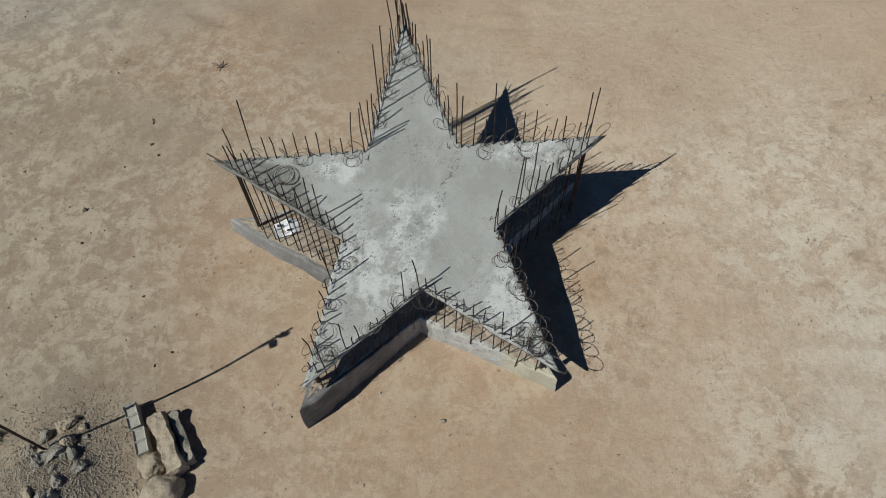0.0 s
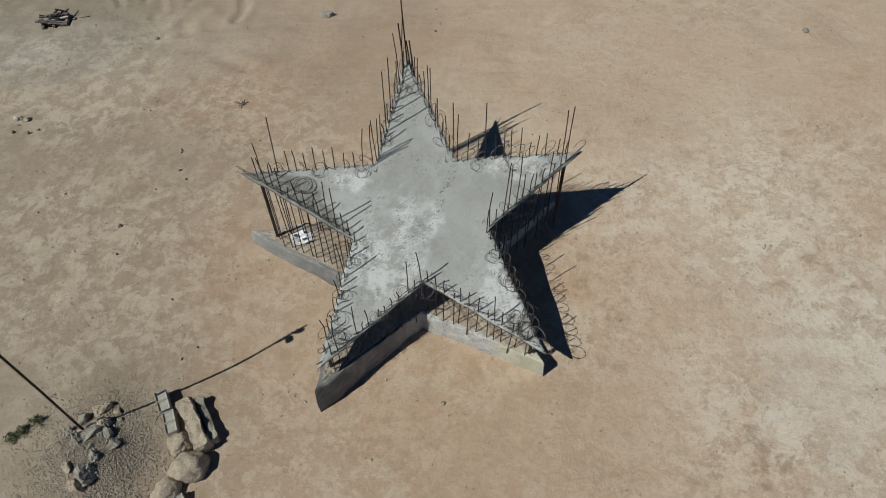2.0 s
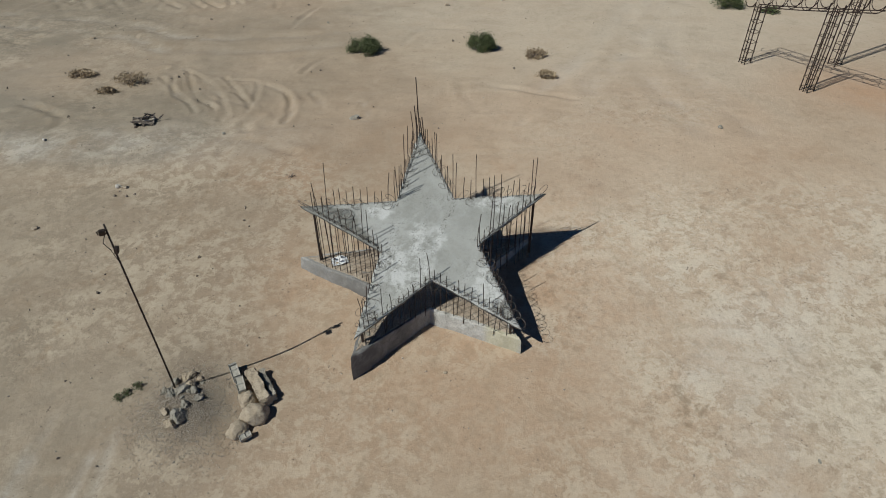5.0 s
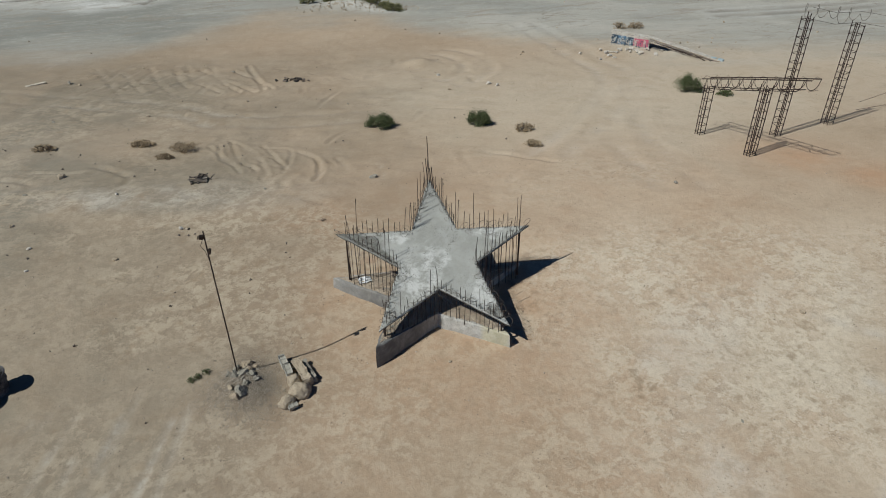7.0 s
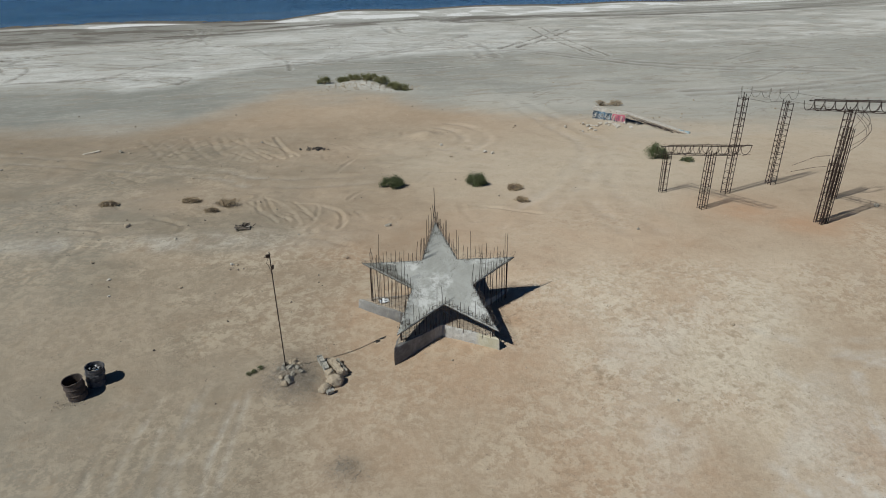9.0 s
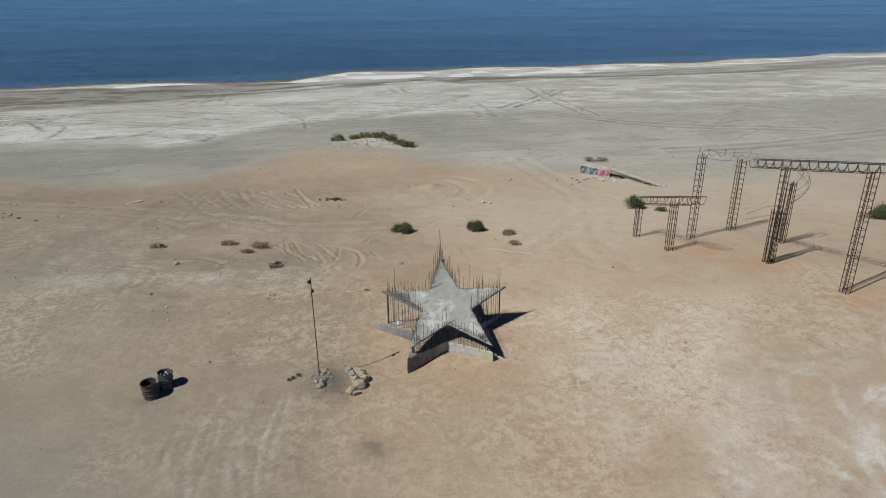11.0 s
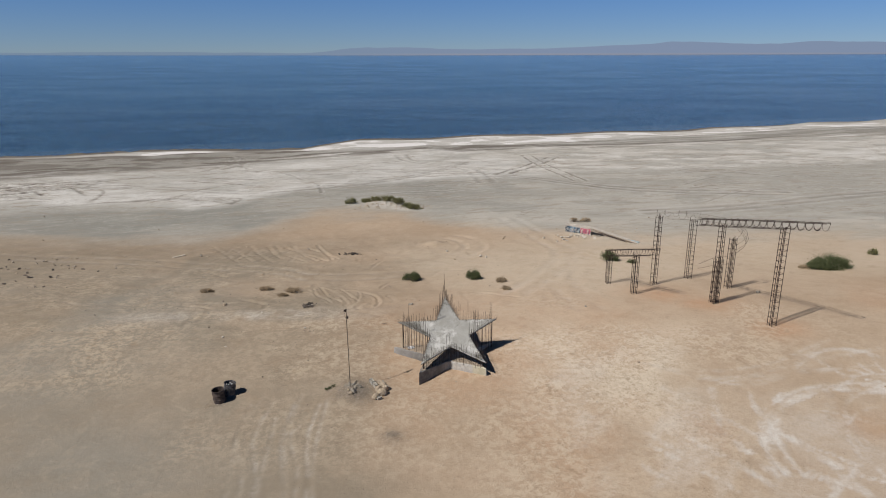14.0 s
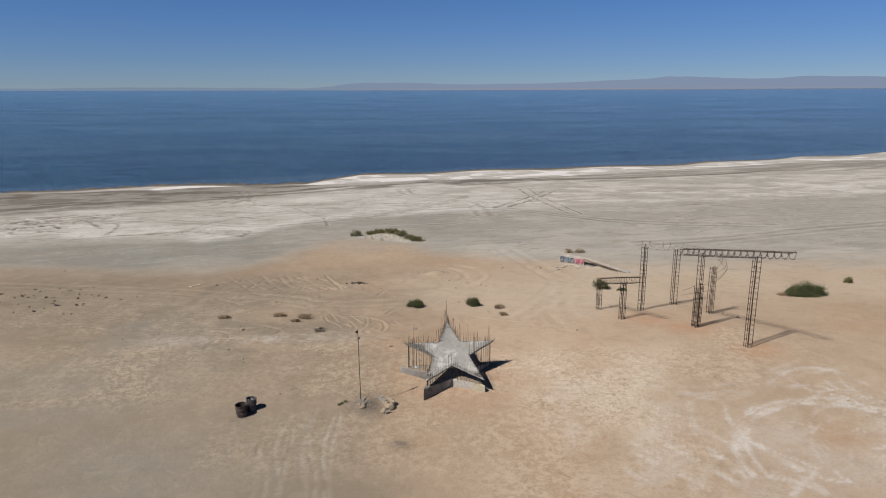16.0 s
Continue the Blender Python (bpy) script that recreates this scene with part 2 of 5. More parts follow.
def bumped(m, heights):
    """Fine relief: (value, strength, depth in metres) one over the other."""
    before = None
    for value, strength, dist in heights:
        b = m.node_tree.nodes.new("ShaderNodeBump")
        b.inputs["Strength"].default_value = strength
        b.inputs["Distance"].default_value = dist
        m.node_tree.links.new(value, b.inputs["Height"])
        if before:
            m.node_tree.links.new(before, b.inputs["Normal"])
        before = b.outputs[0]
    m.node_tree.links.new(before, m.node_tree.nodes["Principled BSDF"].inputs["Normal"])


def plain(name, a, b, size, rough=0.85, metal=0.0, relief=0.004, grain=None, vary=0.0):
    """Two tones mixed by noise at two scales, with relief."""
    m, n, l, p = shade(name)
    big, small = noise_node(m, size, 6), noise_node(m, grain or size * 0.12, 4, 0.7)
    col = blend(m, rung(m, big, 0.38, 0.62), a, b)
    col = blend(m, rung(m, small, 0.42, 0.66, 0.0, 0.55), col, tuple(0.55 * v for v in a))
    if vary:
        info = n.new("ShaderNodeObjectInfo")
        col = blend(m, sums(m, "MULTIPLY", info.outputs["Random"], vary), col, tuple(0.35 * v for v in b))
    l.new(col, p.inputs["Base Color"])
    p.inputs["Roughness"].default_value, p.inputs["Metallic"].default_value = rough, metal
    if relief:
        bumped(m, [(small, 0.6, relief), (big, 0.5, relief * 3)])
    return m


def sand_material():
    m, n, l, p = shade("sand")
    at, at2 = n.new("ShaderNodeAttribute"), n.new("ShaderNodeAttribute")
    at.attribute_name, at2.attribute_name = "zone", "crust"
    sep, sep2 = n.new("ShaderNodeSeparateColor"), n.new("ShaderNodeSeparateColor")
    l.new(at.outputs["Color"], sep.inputs[0])
    l.new(at2.outputs["Color"], sep2.inputs[0])
    salt, rust, grey = sep.outputs[0], sep.outputs[1], sep.outputs[2]
    wet = at.outputs["Alpha"]
    flaky, dull, beach = sep2.outputs[0], sep2.outputs[1], sep2.outputs[2]
    fair = at2.outputs["Alpha"]
    huge, big = noise_node(m, 7, 7, 0.62, warp=0.4), noise_node(m, 1.9, 9, 0.66, warp=0.5)
    mid, flake = noise_node(m, 0.5, 9, 0.72, warp=0.2), noise_node(m, 0.36, 11, 0.82, warp=0.3)
    scale = noise_node(m, 0.21, 9, 0.74, warp=0.3)
    crumb, grain, speck = noise_node(m, 0.12, 6, 0.7), noise_node(m, 0.028, 3, 0.7), noise_node(m, 0.06, 2, 0.5)
    streak = noise_node(m, 1.3, 9, 0.7, stretch=(0.34, 1.2, 1), warp=1.1, turn=16)
    band = noise_node(m, 3.6, 9, 0.66, stretch=(0.3, 1, 1), warp=1.8, turn=13)
    # sand in soft patches of tan, cream, dull and orange
    col = blend(m, rung(m, huge, 0.32, 0.68), (0.425, 0.325, 0.230), (0.470, 0.368, 0.268))
    col = blend(m, sums(m, "MULTIPLY", fair, rung(m, big, 0.34, 0.58, 0.5, 1.0)), col, (0.63, 0.555, 0.44))
    col = blend(m, sums(m, "MULTIPLY", dull, rung(m, big, 0.25, 0.7, 0.6, 1.0)), col, (0.235, 0.206, 0.157))
    col = blend(m, rung(m, big, 0.47, 0.72, 0.0, 0.4), col, (0.345, 0.255, 0.172))
    col = blend(m, sums(m, "MULTIPLY", rust, rung(m, big, 0.2, 0.75, 0.55, 1.0)), col, (0.475, 0.298, 0.185))
    col = blend(m, sums(m, "MULTIPLY", beach, rung(m, streak, 0.3, 0.7, 0.8, 1.0)), col, blend(m, fair, blend(m, rung(m, streak, 0.36, 0.62), (0.355, 0.352, 0.318), (0.42, 0.415, 0.38)), (0.53, 0.505, 0.452)))
    col = blend(m, sums(m, "MULTIPLY", grey, rung(m, band, 0.34, 0.62, 0.6, 1.0)), col, (0.262, 0.262, 0.234))
    # mottling: trodden lighter and darker spots of a hand's to an arm's width
    mottle, dapple = noise_node(m, 0.9, 10, 0.74, warp=0.6), noise_node(m, 0.16, 6, 0.7, warp=0.3)
    sandy = rung(m, beach, 0.7, 0.2)
    col = blend(m, sums(m, "MULTIPLY", sandy, rung(m, mottle, 0.50, 0.64, 0.0, 0.22)), col, blend(m, dull, (0.56, 0.455, 0.345), (0.43, 0.365, 0.275)))
    col = blend(m, sums(m, "MULTIPLY", sandy, rung(m, mottle, 0.48, 0.34, 0.0, 0.22)), col, (0.28, 0.215, 0.150))
    col = blend(m, sums(m, "MULTIPLY", rung(m, dapple, 0.53, 0.63, 0.0, 0.3), sums(m, "ADD", sums(m, "MULTIPLY", flaky, 0.9), rung(m, big, 0.45, 0.65, 0.05, 0.4))), col, (0.24, 0.185, 0.135))
    # pale crust broken into flakes, with dark curled rims
    crust = sums(m, "MULTIPLY", sums(m, "MULTIPLY", rung(m, flake, 0.492, 0.514), rung(m, big, 0.64, 0.44, 0.35, 1.0)), flaky)
    col = blend(m, sums(m, "MULTIPLY", crust, 0.9), col, blend(m, fair, blend(m, dull, (0.56, 0.465, 0.35), (0.455, 0.382, 0.285)), (0.65, 0.570, 0.452)))
    chip = sums(m, "MULTIPLY", rung(m, scale, 0.52, 0.57), flaky)
    col = blend(m, sums(m, "MULTIPLY", chip, 0.30), col, blend(m, fair, (0.52, 0.44, 0.34), (0.70, 0.625, 0.51)))
    rim = sums(m, "MULTIPLY", sums(m, "MULTIPLY", rung(m, flake, 0.452, 0.468), rung(m, flake, 0.488, 0.474)), rung(m, mid, 0.44, 0.58))
    col = blend(m, sums(m, "MULTIPLY", sums(m, "MULTIPLY", rim, flaky), 0.85), col, (0.25, 0.190, 0.130))
    pit = sums(m, "MULTIPLY", rung(m, mid, 0.46, 0.36), flaky)
    col = blend(m, sums(m, "MULTIPLY", pit, 0.7), col, (0.28, 0.205, 0.135))
    # salt
    patchy = noise_node(m, 3.2, 12, 0.78, stretch=(0.7, 1, 1), warp=0.9)
    white = sums(m, "MULTIPLY", sums(m, "MULTIPLY", salt, rung(m, flake, 0.38, 0.58, 0.6, 1.0)), rung(m, sums(m, "ADD", sums(m, "MULTIPLY", patchy, 0.5), sums(m, "MULTIPLY", band, 0.5)), 0.45, 0.55, 0.5, 1.0))
    col = blend(m, white, col, (0.685, 0.68, 0.65))
    vein = noise_node(m, 0.9, 12, 0.8, stretch=(0.6, 1.1, 1), warp=1.2, turn=14)
    col = blend(m, sums(m, "MULTIPLY", beach, rung(m, vein, 0.51, 0.60, 0.0, 0.22)), col, (0.62, 0.605, 0.555))
    for size, wide, much in ((3.4, 0.010, 0.6), (7.5, 0.006, 0.65)):
        path = noise_node(m, size, 3, 0.45, stretch=(0.6, 1, 1), warp=2.6)
        line = sums(m, "MULTIPLY", rung(m, path, 0.5 - wide, 0.5), rung(m, path, 0.5 + wide, 0.5))
        line = sums(m, "MULTIPLY", line, rung(m, noise_node(m, 8, 4, 0.6), 0.50, 0.58, 0.0, much))
        col = blend(m, sums(m, "MULTIPLY", line, beach), col, (0.20, 0.175, 0.145))
    drift = noise_node(m, 2.2, 11, 0.76, stretch=(0.35, 1.2, 1), warp=1.6, turn=14)
    col = blend(m, sums(m, "MULTIPLY", beach, rung(m, drift, 0.53, 0.60, 0.0, 0.6)), col, (0.30, 0.262, 0.212))
    col = blend(m, rung(m, salt, 0.86, 0.97), col, (0.76, 0.752, 0.735))
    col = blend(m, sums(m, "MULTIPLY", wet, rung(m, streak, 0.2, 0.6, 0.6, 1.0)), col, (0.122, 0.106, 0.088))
    col = blend(m, rung(m, crumb, 0.44, 0.66, 0.0, 0.15), col, (0.25, 0.19, 0.135))
    col = blend(m, rung(m, grain, 0.52, 0.68, 0.0, 0.12), col, (0.15, 0.12, 0.09))
    col = blend(m, sums(m, "MULTIPLY", rung(m, speck, 0.66, 0.70, 0.0, 0.7), rung(m, mid, 0.52, 0.60)), col, (0.13, 0.10, 0.08))
    l.new(col, p.inputs["Base Color"])
    p.inputs["Roughness"].default_value = 0.95
    p.inputs["Specular IOR Level"].default_value = 0.15
    bumped(m, [(grain, 0.15, 0.006), (crumb, 0.3, 0.018), (flake, 0.4, 0.04), (mid, 0.35, 0.05), (big, 0.3, 0.1)])
    return m


def water_material():
    m, n, l, p = shade("lake_water")
    p.inputs["Base Color"].default_value = (0.012, 0.036, 0.075, 1)
    p.inputs["Roughness"].default_value = 0.1
    p.inputs["IOR"].default_value = 1.33
    near, swell, gust = noise_node(m, 1.1, 4, 0.6, stretch=(0.6, 1, 1)), noise_node(m, 9, 4, 0.6, stretch=(0.5, 1, 1)), noise_node(m, 42, 8, 0.7, stretch=(0.4, 1, 1), warp=0.5)
    l.new(blend(m, rung(m, gust, 0.35, 0.7), (0.016, 0.060, 0.106), (0.036, 0.100, 0.152)), p.inputs["Base Color"])
    # the chop's darker reflections are put into the base colour
    chop = noise_node(m, 4.5, 7, 0.72, stretch=(1.0, 0.9, 1), warp=0.8)
    l.new(blend(m, rung(m, chop, 0.54, 0.585, 0.0, 0.95), p.inputs["Base Color"].links[0].from_socket, (0.004, 0.016, 0.040)), p.inputs["Base Color"])
    wide = noise_node(m, 17, 8, 0.72, stretch=(0.8, 1, 1), warp=1.0)
    l.new(blend(m, rung(m, wide, 0.52, 0.63, 0.0, 0.6), p.inputs["Base Color"].links[0].from_socket, (0.005, 0.022, 0.055)), p.inputs["Base Color"])
    # ruffled and dark off the beach, pale in the shallows, haze-tinted far out
    tc, sep = n.new("ShaderNodeTexCoord"), n.new("ShaderNodeSeparateXYZ")
    l.new(tc.outputs["Object"], sep.inputs[0])
    ragged = n.new("ShaderNodeMath")
    ragged.operation = "MULTIPLY_ADD"
    l.new(sep.outputs[0], ragged.inputs[0])
    ragged.inputs[1].default_value = -0.36
    l.new(sep.outputs[1], ragged.inputs[2])
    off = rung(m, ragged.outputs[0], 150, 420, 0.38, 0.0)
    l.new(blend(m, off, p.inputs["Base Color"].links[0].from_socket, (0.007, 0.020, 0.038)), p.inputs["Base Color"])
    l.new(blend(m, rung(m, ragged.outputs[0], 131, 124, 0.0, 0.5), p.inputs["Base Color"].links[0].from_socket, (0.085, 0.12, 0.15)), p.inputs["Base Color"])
    # distance haze is painted into the far water's colour
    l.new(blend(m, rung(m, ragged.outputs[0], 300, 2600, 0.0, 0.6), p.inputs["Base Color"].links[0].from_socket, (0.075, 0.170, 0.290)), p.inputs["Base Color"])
    # dark ripple reflections off the beach, painted into colour and specular level
    flaw = noise_node(m, 4.0, 8, 0.76, stretch=(0.8, 1, 1), warp=0.8, turn=12)
    off_beach = sums(m, "MULTIPLY", rung(m, ragged.outputs[0], 127, 133), rung(m, ragged.outputs[0], 330, 140, 0.15, 1.0))
    l.new(blend(m, sums(m, "MULTIPLY", off_beach, rung(m, flaw, 0.49, 0.60, 0.0, 0.85)), p.inputs["Base Color"].links[0].from_socket, (0.003, 0.010, 0.028)), p.inputs["Base Color"])
    l.new(sums(m, "SUBTRACT", 0.5, sums(m, "MULTIPLY", off_beach, rung(m, flaw, 0.50, 0.62, 0.0, 0.36))), p.inputs["Specular IOR Level"])
    bumped(m, [(near, 0.6, 0.2), (chop, 0.6, 0.55), (swell, 0.3, 0.5)])
    l.new(rung(m, gust, 0.3, 0.7, 0.09, 0.18), p.inputs["Roughness"])
    return m


def concrete_material(name, a, b, stain, pitted=1.0):
    m, n, l, p = shade(name)
    big, mid, small = noise_node(m, 1.7, 7, 0.66, warp=0.2), noise_node(m, 0.3, 9, 0.76, warp=0.15), noise_node(m, 0.035, 4, 0.7)
    pits = noise_node(m, 0.075, 3, 0.55, stretch=(1, 1.6, 1), warp=1.2)
    col = blend(m, rung(m, big, 0.38, 0.62), a, b)
    col = blend(m, rung(m, mid, 0.44, 0.62, 0.0, 0.75), col, stain)
    col = blend(m, rung(m, mid, 0.46, 0.36, 0.0, 0.5), col, tuple(min(0.7, 1.3 * v) for v in b))
    col = blend(m, sums(m, "MULTIPLY", rung(m, pits, 0.58, 0.63), rung(m, big, 0.38, 0.58, 0.25 * pitted, pitted)), col, (0.13, 0.125, 0.115))
    col = blend(m, rung(m, small, 0.45, 0.66, 0.0, 0.35), col, (0.17, 0.165, 0.15))
    l.new(col, p.inputs["Base Color"])
    p.inputs["Roughness"].default_value = 0.9
    bumped(m, [(small, 0.4, 0.004), (mid, 0.5, 0.015), (pits, 0.4, 0.01)])
    return m


def spot(m, cx, cy, rx, ry, turn=0.0, ragged=0.35, size=0.35):
    """1 inside a ragged oval patch on a thing, 0 outside."""
    n, l = m.node_tree.nodes, m.node_tree.links
    tc, tx, add, mp, far = (n.new("ShaderNode" + k) for k in ("TexCoord", "TexNoise", "VectorMath", "Mapping", "VectorMath"))
    tx.inputs["Scale"].default_value, tx.inputs["Detail"].default_value, tx.inputs["Roughness"].default_value = 1 / size, 7, 0.7
    l.new(tc.outputs["Object"], tx.inputs["Vector"])
    add.operation = "MULTIPLY_ADD"
    l.new(tx.outputs["Color"], add.inputs[0])
    add.inputs[1].default_value = (2 * ragged, 2 * ragged, 0)
    l.new(tc.outputs["Object"], add.inputs[2])
    mp.vector_type = "TEXTURE"
    mp.inputs["Location"].default_value = (cx + ragged, cy + ragged, 0)
    mp.inputs["Rotation"].default_value = (0, 0, radians(turn))
    mp.inputs["Scale"].default_value = (rx, ry, 1000)
    l.new(add.outputs[0], mp.inputs[0])
    far.operation = "LENGTH"
    l.new(mp.outputs[0], far.inputs[0])
    return rung(m, far.outputs["Value"], 1.2, 0.7)


def slab_material():
    """Trowelled grey concrete with smooth and whitish areas, fine flecks and a dark weathered arm."""
    m, n, l, p = shade("slab_concrete")
    big, mid, small = noise_node(m, 1.1, 7, 0.66, warp=0.4), noise_node(m, 0.22, 9, 0.76, warp=0.3), noise_node(m, 0.02, 4, 0.7)
    wipe = noise_node(m, 0.5, 8, 0.7, stretch=(0.35, 1.3, 1), warp=1.0, turn=50)
    fleck = noise_node(m, 0.045, 4, 0.62, stretch=(1, 1.7, 1), warp=1.0, turn=30)
    where = noise_node(m, 0.4, 5, 0.65)
    col = blend(m, rung(m, big, 0.36, 0.64), (0.325, 0.325, 0.298), (0.41, 0.41, 0.385))
    col = blend(m, rung(m, wipe, 0.50, 0.62, 0.0, 0.5), col, (0.47, 0.47, 0.45))
    col = blend(m, rung(m, mid, 0.48, 0.62, 0.0, 0.5), col, (0.27, 0.265, 0.24))
    pale = None
    for place in ((-0.35, -0.82, 0.62, 0.55), (-0.85, 0.30, 0.26, 0.12), (1.55, 0.52, 0.50, 0.13), (1.25, -1.15, 0.35, 0.5), (0.1, -0.25, 0.35, 0.35)):
        one = spot(m, *place)
        pale = one if pale is None else sums(m, "MAXIMUM", pale, one)
    col = blend(m, sums(m, "MULTIPLY", pale, rung(m, mid, 0.58, 0.42, 0.1, 0.9)), col, (0.58, 0.58, 0.56))
    even = sums(m, "MAXIMUM", spot(m, 0.78, -0.18, 0.34, 0.52, 10, 0.15), spot(m, 0.15, 0.75, 0.3, 0.9, 0, 0.15))
    col = blend(m, sums(m, "MULTIPLY", even, 0.6), col, blend(m, rung(m, big, 0.4, 0.6), (0.325, 0.322, 0.295), (0.38, 0.38, 0.355)))
    old = sums(m, "MAXIMUM", spot(m, -2.0, 0.18, 0.85, 0.22, -8, 0.2), spot(m, -1.35, -0.12, 0.7, 0.16, -38, 0.15))
    col = blend(m, sums(m, "MULTIPLY", old, rung(m, mid, 0.34, 0.58, 0.6, 1.0)), col, (0.185, 0.182, 0.160))
    seam = spot(m, 0.47, 0.12, 0.07, 0.55, -22, 0.12, 0.2)
    rough = sums(m, "MAXIMUM", sums(m, "MULTIPLY", pale, rung(m, where, 0.44, 0.58)), seam)
    rough = sums(m, "MAXIMUM", rough, sums(m, "MULTIPLY", rung(m, where, 0.52, 0.62), 0.7))
    col = blend(m, sums(m, "MULTIPLY", sums(m, "MULTIPLY", rung(m, fleck, 0.555, 0.60), rough), 0.9), col, (0.14, 0.135, 0.12))
    col = blend(m, rung(m, small, 0.47, 0.68, 0.0, 0.25), col, (0.20, 0.195, 0.18))
    l.new(col, p.inputs["Base Color"])
    p.inputs["Roughness"].default_value = 0.9
    bumped(m, [(small, 0.35, 0.003), (fleck, 0.4, 0.008), (mid, 0.5, 0.014), (wipe, 0.35, 0.02)])
    return m


def weathered_shaded(m, lo, hi, dark_tone):
    """Weathering over one end of a thing, darkened further to paint in its shade, with a ragged border."""
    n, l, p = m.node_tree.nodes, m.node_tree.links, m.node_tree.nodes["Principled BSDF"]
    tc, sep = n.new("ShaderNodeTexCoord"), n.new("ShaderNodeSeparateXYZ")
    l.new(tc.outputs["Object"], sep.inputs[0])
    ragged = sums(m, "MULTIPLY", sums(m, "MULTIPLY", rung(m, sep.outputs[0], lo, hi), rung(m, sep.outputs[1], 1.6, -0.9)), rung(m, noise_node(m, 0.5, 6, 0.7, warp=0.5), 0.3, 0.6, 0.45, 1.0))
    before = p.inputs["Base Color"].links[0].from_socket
    l.new(blend(m, ragged, before, dark_tone), p.inputs["Base Color"])
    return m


SAND = sand_material()
WATER = water_material()
CONCRETE = slab_material()
RIM = plain("dark_rough_rim", (0.12, 0.117, 0.105), (0.22, 0.215, 0.195), 0.12, 0.95, relief=0.02, grain=0.02)
# western arms: staining, with the shade of the south-west face painted in
BASE_CONCRETE = weathered_shaded(concrete_material("base_concrete", (0.40, 0.385, 0.355), (0.52, 0.50, 0.46), (0.33, 0.31, 0.27), 0.3), 0.25, -0.45, (0.135, 0.13, 0.124))
stain = blend(BASE_CONCRETE, sums(BASE_CONCRETE, "MULTIPLY", spot(BASE_CONCRETE, 1.55, -1.75, 0.38, 0.14, -25, 0.1), 0.4), BASE_CONCRETE.node_tree.nodes["Principled BSDF"].inputs["Base Color"].links[0].from_socket, (0.56, 0.50, 0.27))
BASE_CONCRETE.node_tree.links.new(stain, BASE_CONCRETE.node_tree.nodes["Principled BSDF"].inputs["Base Color"])
FILL = plain("rough_fill", (0.33, 0.26, 0.19), (0.42, 0.35, 0.27), 0.3, 0.95, relief=0.02)
REBAR = plain("rusty_rebar", (0.036, 0.023, 0.018), (0.06, 0.035, 0.026), 0.12, 0.8, 0.25, 0.001, vary=0.3)
POST = plain("dark_steel", (0.035, 0.028, 0.025), (0.07, 0.045, 0.034), 0.15, 0.7, 0.4, 0.001)
WIRE = plain("barbed_wire_steel", (0.11, 0.09, 0.075), (0.19, 0.16, 0.135), 0.1, 0.6, 0.6, 0.0)
TAN_ROCK = plain("tan_rock", (0.38, 0.31, 0.225), (0.46, 0.385, 0.29), 0.25, 0.95, relief=0.02, grain=0.03)
GRAVEL = plain("brown_gravel", (0.29, 0.25, 0.205), (0.43, 0.375, 0.305), 0.12, 0.95, relief=0, grain=0.02)
GREY_ROCK = plain("grey_rubble", (0.27, 0.248, 0.205), (0.39, 0.355, 0.295), 0.2, 0.95, relief=0.02, grain=0.025)
BLOCK = plain("cinder_block", (0.36, 0.34, 0.29), (0.43, 0.41, 0.36), 0.15, 0.95, relief=0.006, grain=0.012)
DRUM_RUST = plain("scorched_drum_steel", (0.06, 0.046, 0.040), (0.14, 0.108, 0.092), 0.22, 0.85, 0.25, 0.003, vary=0.3)
DRUM_PAINT = plain("black_painted_steel", (0.035, 0.037, 0.045), (0.16, 0.15, 0.15), 0.16, 0.7, 0.1, 0.002)
CHAR = plain("charred_inside", (0.02, 0.018, 0.016), (0.05, 0.04, 0.034), 0.1, 0.95)
PAPER = plain("white_litter", (0.75, 0.75, 0.76), (0.80, 0.80, 0.79), 0.2, 0.8, relief=0.002)
INK = plain("dark_print", (0.06, 0.06, 0.07), (0.10, 0.09, 0.10), 0.1, 0.8, relief=0)
WOOD = plain("bleached_wood", (0.52, 0.46, 0.37), (0.62, 0.56, 0.47), 0.2, 0.9, relief=0.004)
DARK_WOOD = plain("weathered_scrap", (0.10, 0.08, 0.065), (0.30, 0.25, 0.20), 0.2, 0.9, relief=0.006)
LEAF = plain("green_leaf", (0.080, 0.102, 0.040), (0.125, 0.145, 0.058), 0.25, 0.8, relief=0, grain=0.06)
LEAF_PALE = plain("olive_leaf", (0.15, 0.155, 0.06), (0.22, 0.205, 0.09), 0.3, 0.8, relief=0, grain=0.06)
LEAF_DRY = plain("dry_twig", (0.34, 0.26, 0.165), (0.44, 0.345, 0.225), 0.2, 0.9, relief=0, grain=0.05)
STEM = plain("grey_stem", (0.16, 0.12, 0.085), (0.22, 0.17, 0.12), 0.1, 0.9, relief=0)
BLUE = plain("blue_spray_paint", (0.06, 0.13, 0.23), (0.13, 0.24, 0.35), 0.18, 0.7, relief=0.002)
NAVY = plain("dark_blue_spray_paint", (0.025, 0.045, 0.07), (0.06, 0.10, 0.14), 0.2, 0.7, relief=0.002)
PINK = plain("pink_spray_paint", (0.55, 0.09, 0.16), (0.62, 0.20, 0.26), 0.3, 0.7, relief=0.002)
PALE_BLUE = plain("pale_blue_spray_paint", (0.36, 0.46, 0.50), (0.46, 0.54, 0.56), 0.3, 0.7, relief=0.002)
WHITE_CONCRETE = concrete_material("bleached_concrete", (0.55, 0.50, 0.43), (0.62, 0.58, 0.51), (0.42, 0.36, 0.29))


